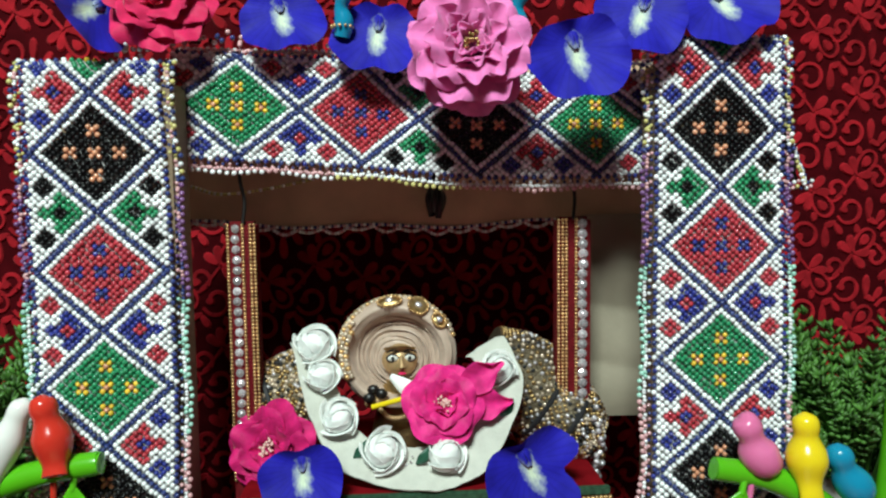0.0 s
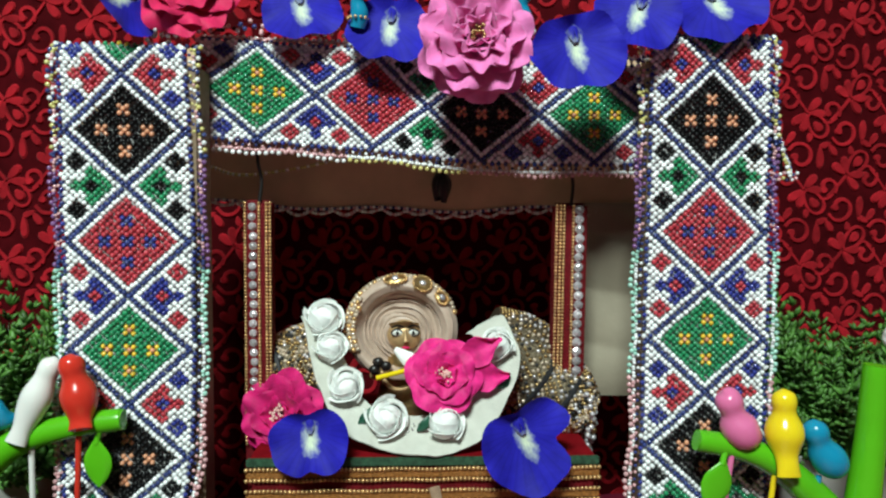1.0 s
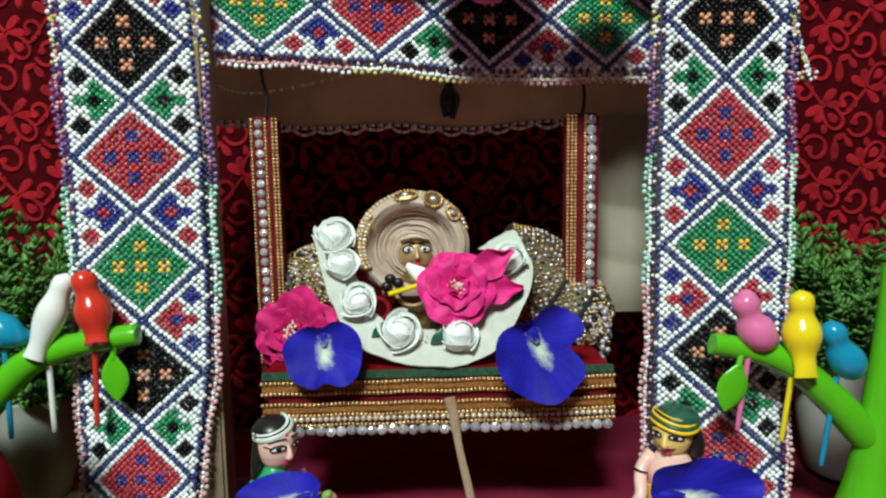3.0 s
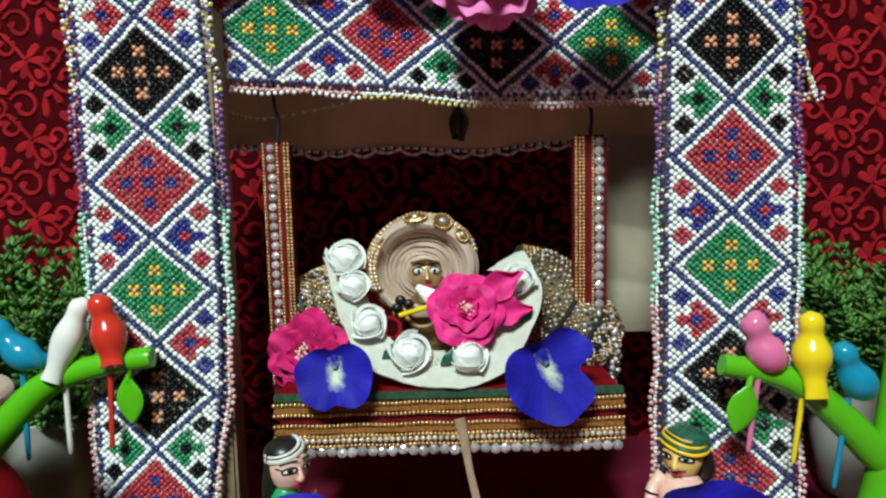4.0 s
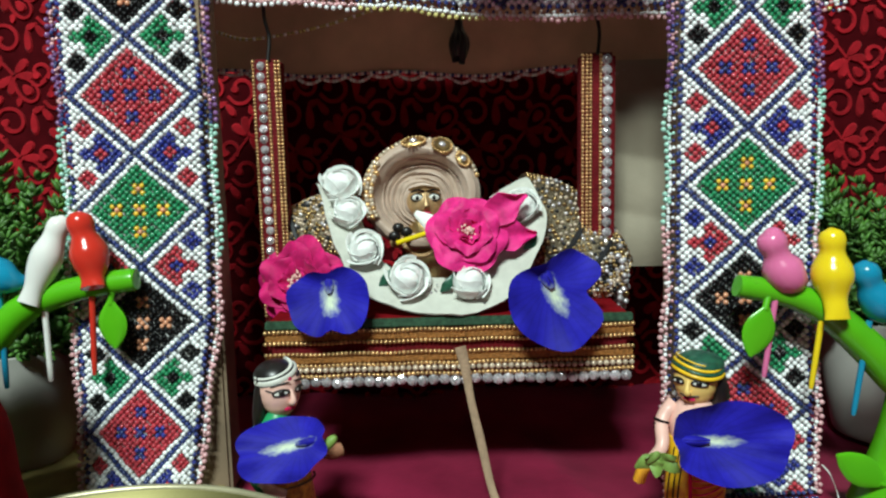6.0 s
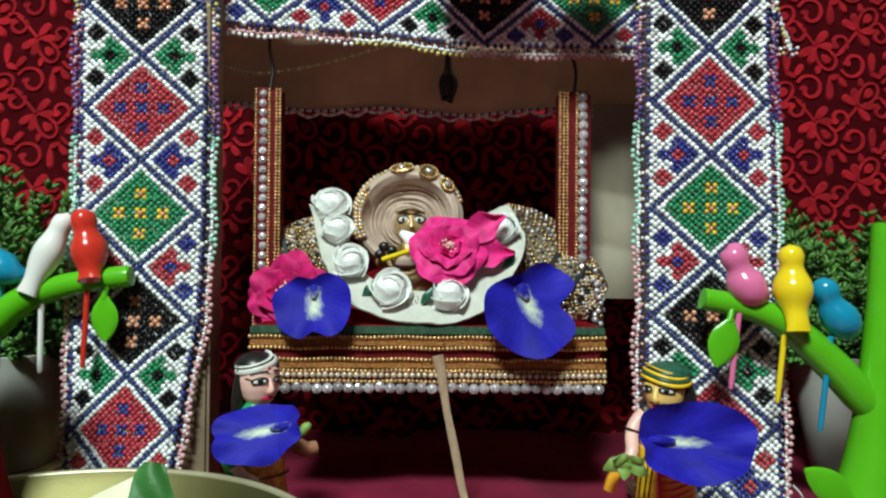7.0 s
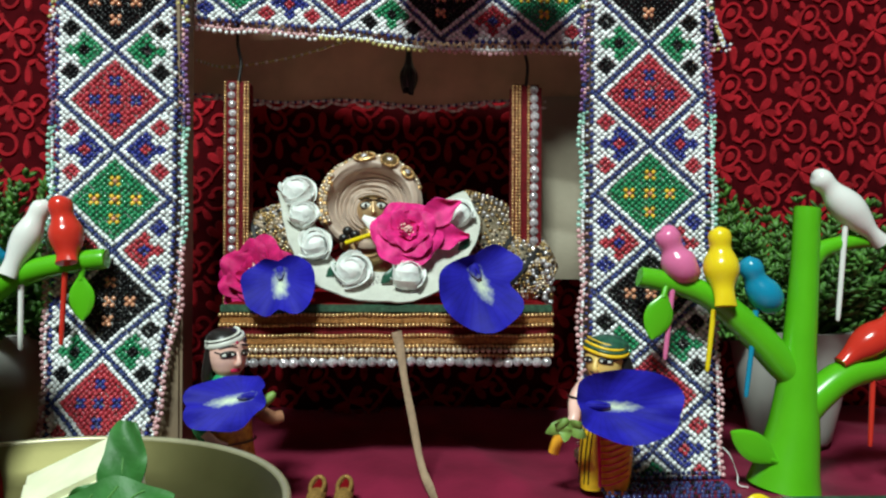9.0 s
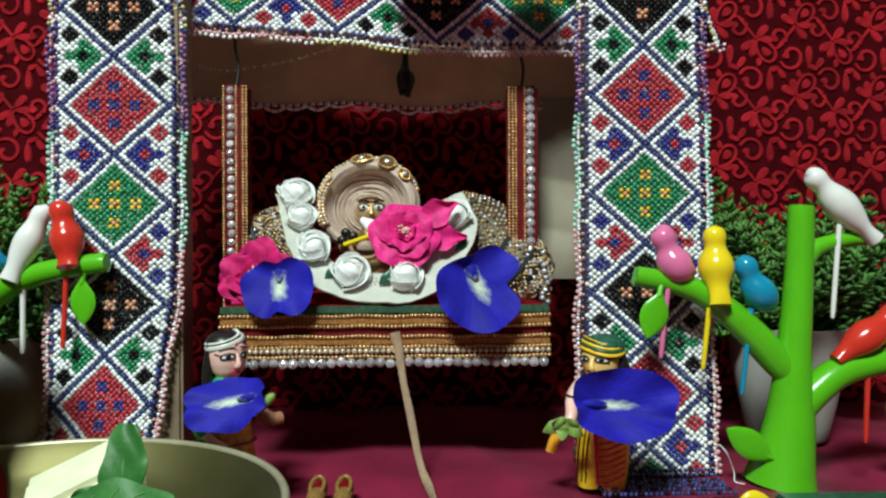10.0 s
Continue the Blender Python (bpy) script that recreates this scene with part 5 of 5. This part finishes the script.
    painted(bm, x, y, z, rad, 14, -4.9, 2.4, 0.4, 3, 0.15, -12)
    ball(bm, x + 0.8, y + 1.6, z + 7.0, 10.2, 9.8, 5.4, 20, 1)
    for up, w, m in ((4.6, 1.0, 2), (6.2, 0.8, 1), (7.6, 0.7, 2), (9.8, 0.35, 2), (3.6, 0.5, 3)):
        k = 1 - max(0, up - 6) * 0.035
        tube(bm, [(x + 0.6 + 10.1 * k * math.cos(a), y + 0.9 + 9.9 * k * math.sin(a), z + up - 0.9 * math.cos(a) + 0.8 * math.sin(a * 2), w) for a in np.linspace(math.pi * 0.95, math.pi * 2.05, 14)], 24, 8, mat=m)
    tube(bm, [(x + 8, y + 3, z + 4, 2.8), (x + 9.6, y + 4, z - 5, 3.4), (x + 8, y + 5, z - 12, 3)], 10, 10, mat=3)
    tube(bm, [(x, y, 53, 4.6), (x, y, 49, 8, 6), (x, y, 42, 11, 8), (x, y, 32, 9.5, 7.5)], 14, 16, mat=5)
    tube(bm, [(x - 9, y, 49, 3.2), (x - 13, y - 4, 42, 3.0), (x - 12, y - 12, 34, 2.8), (x - 16, y - 14, 28, 2.5)], 14, 10, mat=5)
    for q in (0, 2.2, 4.0):
        tube(bm, [(x - 16, y - 6, 43.5 - q, 0.6), (x - 13, y - 7.5, 43 - q, 0.6), (x - 10, y - 6, 42 - q, 0.6)], 6, 6, mat=3)
    tube(bm, [(x - 1, y, 34, 10.2, 8), (x - 3, y, 22, 8.5, 8), (x - 5, y, 8, 7, 7), (x - 5, y, 0, 6, 7)], 14, 16, mat=2)
    tube(bm, [(x + 3, y - 1, 34, 8, 8), (x + 5, y - 1, 22, 8.5, 8), (x + 5, y - 1, 8, 7.5, 7), (x + 5, y, 0, 6, 7)], 14, 16, mat=6)
    for k in range(10):
        hz = 31 - k * 3.0
        tube(bm, [(x - 0.5, y - 8.8, hz, 0.3), (x + 4, y - 9.8, hz + 0.8, 0.4), (x + 9, y - 8.8, hz + 3.0, 0.35), (x + 12, y - 5, hz + 4.6, 0.3)], 8, 5, mat=7)
    tube(bm, [(x - 1.8, y - 8.6, 33, 1.0), (x - 0.8, y - 9.0, 20, 0.8), (x - 0.4, y - 8.6, 3, 0.7)], 10, 6, mat=7)
    for k, dx in enumerate((-10.5, -8.2, -6.2)):
        tube(bm, [(x + dx + 3, y - 6.6 - k, 32, 0.3), (x + dx + 1, y - 6.8 - k * 0.7, 18, 0.35), (x + dx, y - 6.0 - k * 0.5, 3, 0.3)], 10, 5, mat=3)
    tube(bm, [(x - 14, y - 13, 30, 2.6), (x - 19, y - 14, 24, 2.6), (x - 21, y - 14, 18, 2.6)], 8, 8, mat=6)
    bmesh.ops.rotate(bm, cent=(x, y, 0), matrix=Matrix.Rotation(radians(-16), 3, "Z"), verts=[v for v in bm.verts if v.co.z > 49.5])
    bmesh.ops.rotate(bm, cent=(x, y, 0), matrix=Matrix.Rotation(radians(-24), 3, "Z"), verts=bm.verts)
    solo("doll", bm, [skin_ochre, paint_dkgreen, paint_yellow, paint_black, paint_white, skin_pink, paint_orange, rose_red], "painted wooden doll with a green turban and orange dhoti", "doll", "painted dolls", at=(x, y, 0))
    pea_flower(-58, -52, 49.5, 41, -100, 66, -6, 0.16, 11, 0.16, 0.40, -25)
    pea_flower(95.5, -50, 45, 53, 95, 78, 4, -0.02, 12, 0.06, 0.52, 5)
    cal = thing("calyx", "green tube-shaped calyx of a pea flower", "flower", (-50, -50, 47), "calyxes")
    part("sepal", tube(bmesh.new(), [(-55, -50, 43.4, 2.4), (-50.5, -50, 46.4, 2.3), (-46.5, -50, 49.8, 1.9), (-45.2, -50, 51.2, 0.9)], 14, 12), calyx_green, cal)
    cx, cy, cz = 82, -42, 34
    cal = thing("calyx", "pale green leafy calyx of a pea flower", "flower", (cx, cy, cz), "calyxes")
    for a, l, w, d in ((-0.5, 9, 3.0, -2), (0.7, 8, 2.6, -3), (2.4, 8, 3.4, -3), (3.3, 10, 3.2, 0), (4.4, 7, 3.0, -2)):
        def blade(u, v, a=a, l=l, w=w, d=d):
            k = (u - 0.5) * 2 * w * math.sin(math.pi * min(1, 0.12 + 0.85 * v))
            r = l * v
            return (cx + r * math.cos(a) - k * math.sin(a), cy + d * v + 0.10 * k * k + 0.7 * math.sin(v * 7 + a), cz + r * 0.7 * math.sin(a) + k * math.cos(a) - 1.5 * v * v)
        part("sepal", sheet(bmesh.new(), blade, 6, 10, 0.5), calyx_green, cal)
    # second idol at the side, in a red robe with a pleated turban
    x, y = -192, -82
    bm = bmesh.new()
    tube(bm, [(x, y, 0, 52, 40), (x, y, 20, 48, 38), (x, y, 45, 42, 34), (x, y, 70, 40, 30), (x, y, 86, 30, 24), (x, y, 96, 14, 14)], 24, 28, mat=0)
    for z, r in ((113, 33), (109, 29), (105, 24), (116, 27), (118, 19)):
        tube(bm, [(x + r * math.cos(a), y + r * 0.8 * math.sin(a), z, 3.4, 3.0) for a in np.linspace(0, math.tau, 22)], 44, 8, mat=1, ref=(0, 0, 1))
    ball(bm, x, y, 104, 20, 18, 16, 16, 2)
    solo("idol", bm, [robe_red, hat_cloth, face_gold], "second idol in a dark red velvet robe and pleated turban", "idol", at=(x, y, 0))


# ---- bowl, board, shoes and small things on the cloth ----
def build_front():
    cx, cy, R = -115, -135, 88
    bowl = thing("bowl", "shallow satin brass bowl on the cloth", "bowl", (cx, cy, 0))
    prof = [(0.1, 4), (40, 4), (62, 9), (78, 20), (86, 29.5), (88, 31.6), (90.2, 30.4), (87, 27), (79, 16), (62, 4), (40, 0), (0.1, 0)]
    bm = bmesh.new()
    sheet(bm, lambda u, v: (cx + float(np.interp(v * 11, range(12), [p[0] for p in prof])) * math.cos(u * math.tau), cy + float(np.interp(v * 11, range(12), [p[0] for p in prof])) * math.sin(u * math.tau),
                            float(np.interp(v * 11, range(12), [p[1] for p in prof]))), 72, 44)
    bmesh.ops.remove_doubles(bm, verts=bm.verts, dist=0.02)
    part("shell", bm, brass, bowl)
    part("rim", tube(bmesh.new(), [(cx + 88.8 * math.cos(a), cy + 88.8 * math.sin(a), 31.0, 1.5) for a in np.linspace(0, math.tau, 48)], 144, 8, cap=False), bowl_lip, bowl, "pale rim")
    block = thing("cream_block", "pale cream piece of stem lying in the bowl", "food", (-128, -128, 6))
    bm = box(bmesh.new(), -17, 17, -12, 12, -10, 10, 2.5)
    bmesh.ops.transform(bm, matrix=Matrix.Translation((-95, -114, 31)) @ Euler((0.3, -0.42, 0.25)).to_matrix().to_4x4(), verts=bm.verts)
    part("flesh", bm, block_cream, block)
    bm = box(bmesh.new(), -112, -72, -128, -98, 4, 22, 4)
    part("lower_piece", bm, block_cream, block)
    bm = tube(bmesh.new(), [(-126, -128, 33, 1.0), (-116, -132, 30, 1.1), (-104, -138, 25, 1.1), (-92, -142, 20, 1.0)], 12, 8)
    part("stalk", bm, leaf_dark, block)
    part("slice", box(bmesh.new(), -64, -50, -143, -132, 10, 33, 3), block_cream, block)

    def limp(a, b, across, half, bend):
        """A thin leaf from a to b, folded at its midrib, with a wavy edge."""
        a, b, across = Vector(a), Vector(b), Vector(across).normalized()
        out = (b - a).cross(across).normalized()
        if out.y > 0:
            out = -out

        def fn(u, v):
            k = (u - 0.5) * 2
            w = half * math.sin(math.pi * (0.10 + 0.84 * v)) ** 0.6 * (1 + 0.10 * math.sin(v * 11 + k * 2))
            p = a + (b - a) * v + across * (k * w) + out * (bend * math.sin(v * 2.6) - 0.10 * half * abs(k) ** 1.4 + 0.9 * math.sin(v * 9 + k * 3) + 1.2 * abs(k) * noise.noise((v * 3, k * 2, half)))
            return p.x, p.y, p.z
        return fn
    for p, q, w, half, bend in (((-75, -135, 33), (-75.5, -127, 57.5), (1, 0.15, -0.12), 6.6, 3.5), ((-93, -147, 33), (-56, -145, 37), (0.1, 0.55, 1), 9.5, 5.0), ((-90, -140, 33), (-77, -138, 41), (-0.6, 0, 1), 4.5, 1.0)):
        lf = thing("leaf", "fresh green leaf lying in the bowl", "leaf", p, "leaves in the bowl")
        blade_at = limp(p, q, w, half, bend)
        part("blade", sheet(bmesh.new(), blade_at, 14, 18, 0.45), leaf_dark, lf)
        part("midrib", tube(bmesh.new(), [(*blade_at(0.5, f), 0.5) for f in (0, 0.2, 0.4, 0.6, 0.8, 0.95)], 16, 6), leaf_rib, lf)
        for f in (0.25, 0.45, 0.65):
            for u in (0.15, 0.85):
                part("side_vein", tube(bmesh.new(), [(*blade_at(0.5 + (u - 0.5) * e, f + 0.14 * e), 0.38) for e in (0, 0.35, 0.7, 1)], 8, 5), leaf_rib, lf)
    solo("board", box(bmesh.new(), -330, -104, -30, 62, -1, 7, 1.5), board_wood, "varnished yellow-brown wooden board under the pot", "board")
    for x in (-29, -17):
        sh = thing("shoe", "tiny gold embroidered shoe on the cloth", "shoe", (x, -37, 0), "pair of tiny shoes")
        bm = tube(bmesh.new(), [(x, -23, 3, 3.2, 2.6), (x, -31, 3, 4.0, 2.8), (x, -41, 3.4, 4.2, 3.2), (x, -49, 3.0, 3.0, 2.4), (x, -53, 5.0, 0.8, 0.8)], 20, 14, ref=(0, 0, 1))
        part("upper", bm, gold_thread, sh)
        ring = [(x + 3.0 * math.cos(a), -35 + 7.5 * math.sin(a), 6.6 + 1.6 * math.sin(a), 1.0) for a in np.linspace(0, math.tau, 18)]
        part("rim", tube(bmesh.new(), ring, 36, 8, cap=False), gold_thread, sh)
        part("lining", tube(bmesh.new(), [(x, -28, 6.8, 1.0, 0.4), (x, -35, 5.8, 2.4, 0.6), (x, -42, 4.8, 1.2, 0.4)], 10, 10, ref=(0, 0, 1)), robe_red, sh)
    solo("green_box", box(bmesh.new(), 172, 250, -90, -52, 0, 6, 1), paint_dkgreen, "flat dark green card box on the cloth", "box")
    yl = thing("petal_scrap", "yellow petal lying on the cloth", "petal", (158, -60, 0))
    part("petal", leaf_blade(bmesh.new(), (152, -58, 3), (167, -58, 5), 5, 2), PLASTIC["yellow"], yl)


def build_loose_ends():
    # the folded-back end of the runner beside a post, and a loose thread at its foot
    tail = thing("runner_tail", "folded black end of a runner with bead loops", "bead runner", (168, 12, 238))
    part("cloth", sheet(bmesh.new(), lambda u, v: (158 + 12 * u + 4 * u * v, 11 + 4 * u, 264 - 40 * v - 4 * u), 4, 8, 0.8), black_trim, tail)
    spots, cols = [], []
    for k in range(5):
        for q in range(15):
            f = q / 14
            spots.append((161 + 1.0 * k + (13 - 1.2 * k) * f ** 1.3, 9 - 0.4 * k, 262 - 4 * k - (40 - 3 * k) * f + 0.4 * math.sin(q * 2 + k)))
            cols.append((WHITE, WHITE, STRAW, WHITE, NAVY)[(q // 3 + k) % 5])
    for k in range(8):
        for q in range(2):
            spots.append((163 + 2.1 * k, 9 + q, 219 - 2.4 * q + 0.5 * math.sin(k * 2)))
            cols.append((PINK, STRAW, NAVY, WHITE)[(k + q) % 4])
    beads("bead_loop", spots, 1.0, cols, BEADS, tail)
    thread = thing("thread", "loose white thread at the foot of a runner", "thread", (168, -16, 0))
    part("strand", tube(bmesh.new(), [(165, -12, 16, 0.3), (168, -14, 12, 0.3), (170, -17, 4, 0.3), (169, -20, 0.4, 0.3), (172, -24, 0.3, 0.3)], 20, 6), white_satin, thread)


build_room()
build_loose_ends()
build_frame()
build_swing()
build_bolsters()
build_idol()
build_collar()
build_swing_flowers()
build_tree_right()
build_tree_left()
plant(238, 62, "bushy artificial plant in a white pot", -0.05, 5, 1.15)
plant(-222, 48, "bushy artificial plant in a white pot", 0.10, 8, 1.28)
build_dolls()
build_front()
build_top_flowers()
build_backcloth()
build_runners()
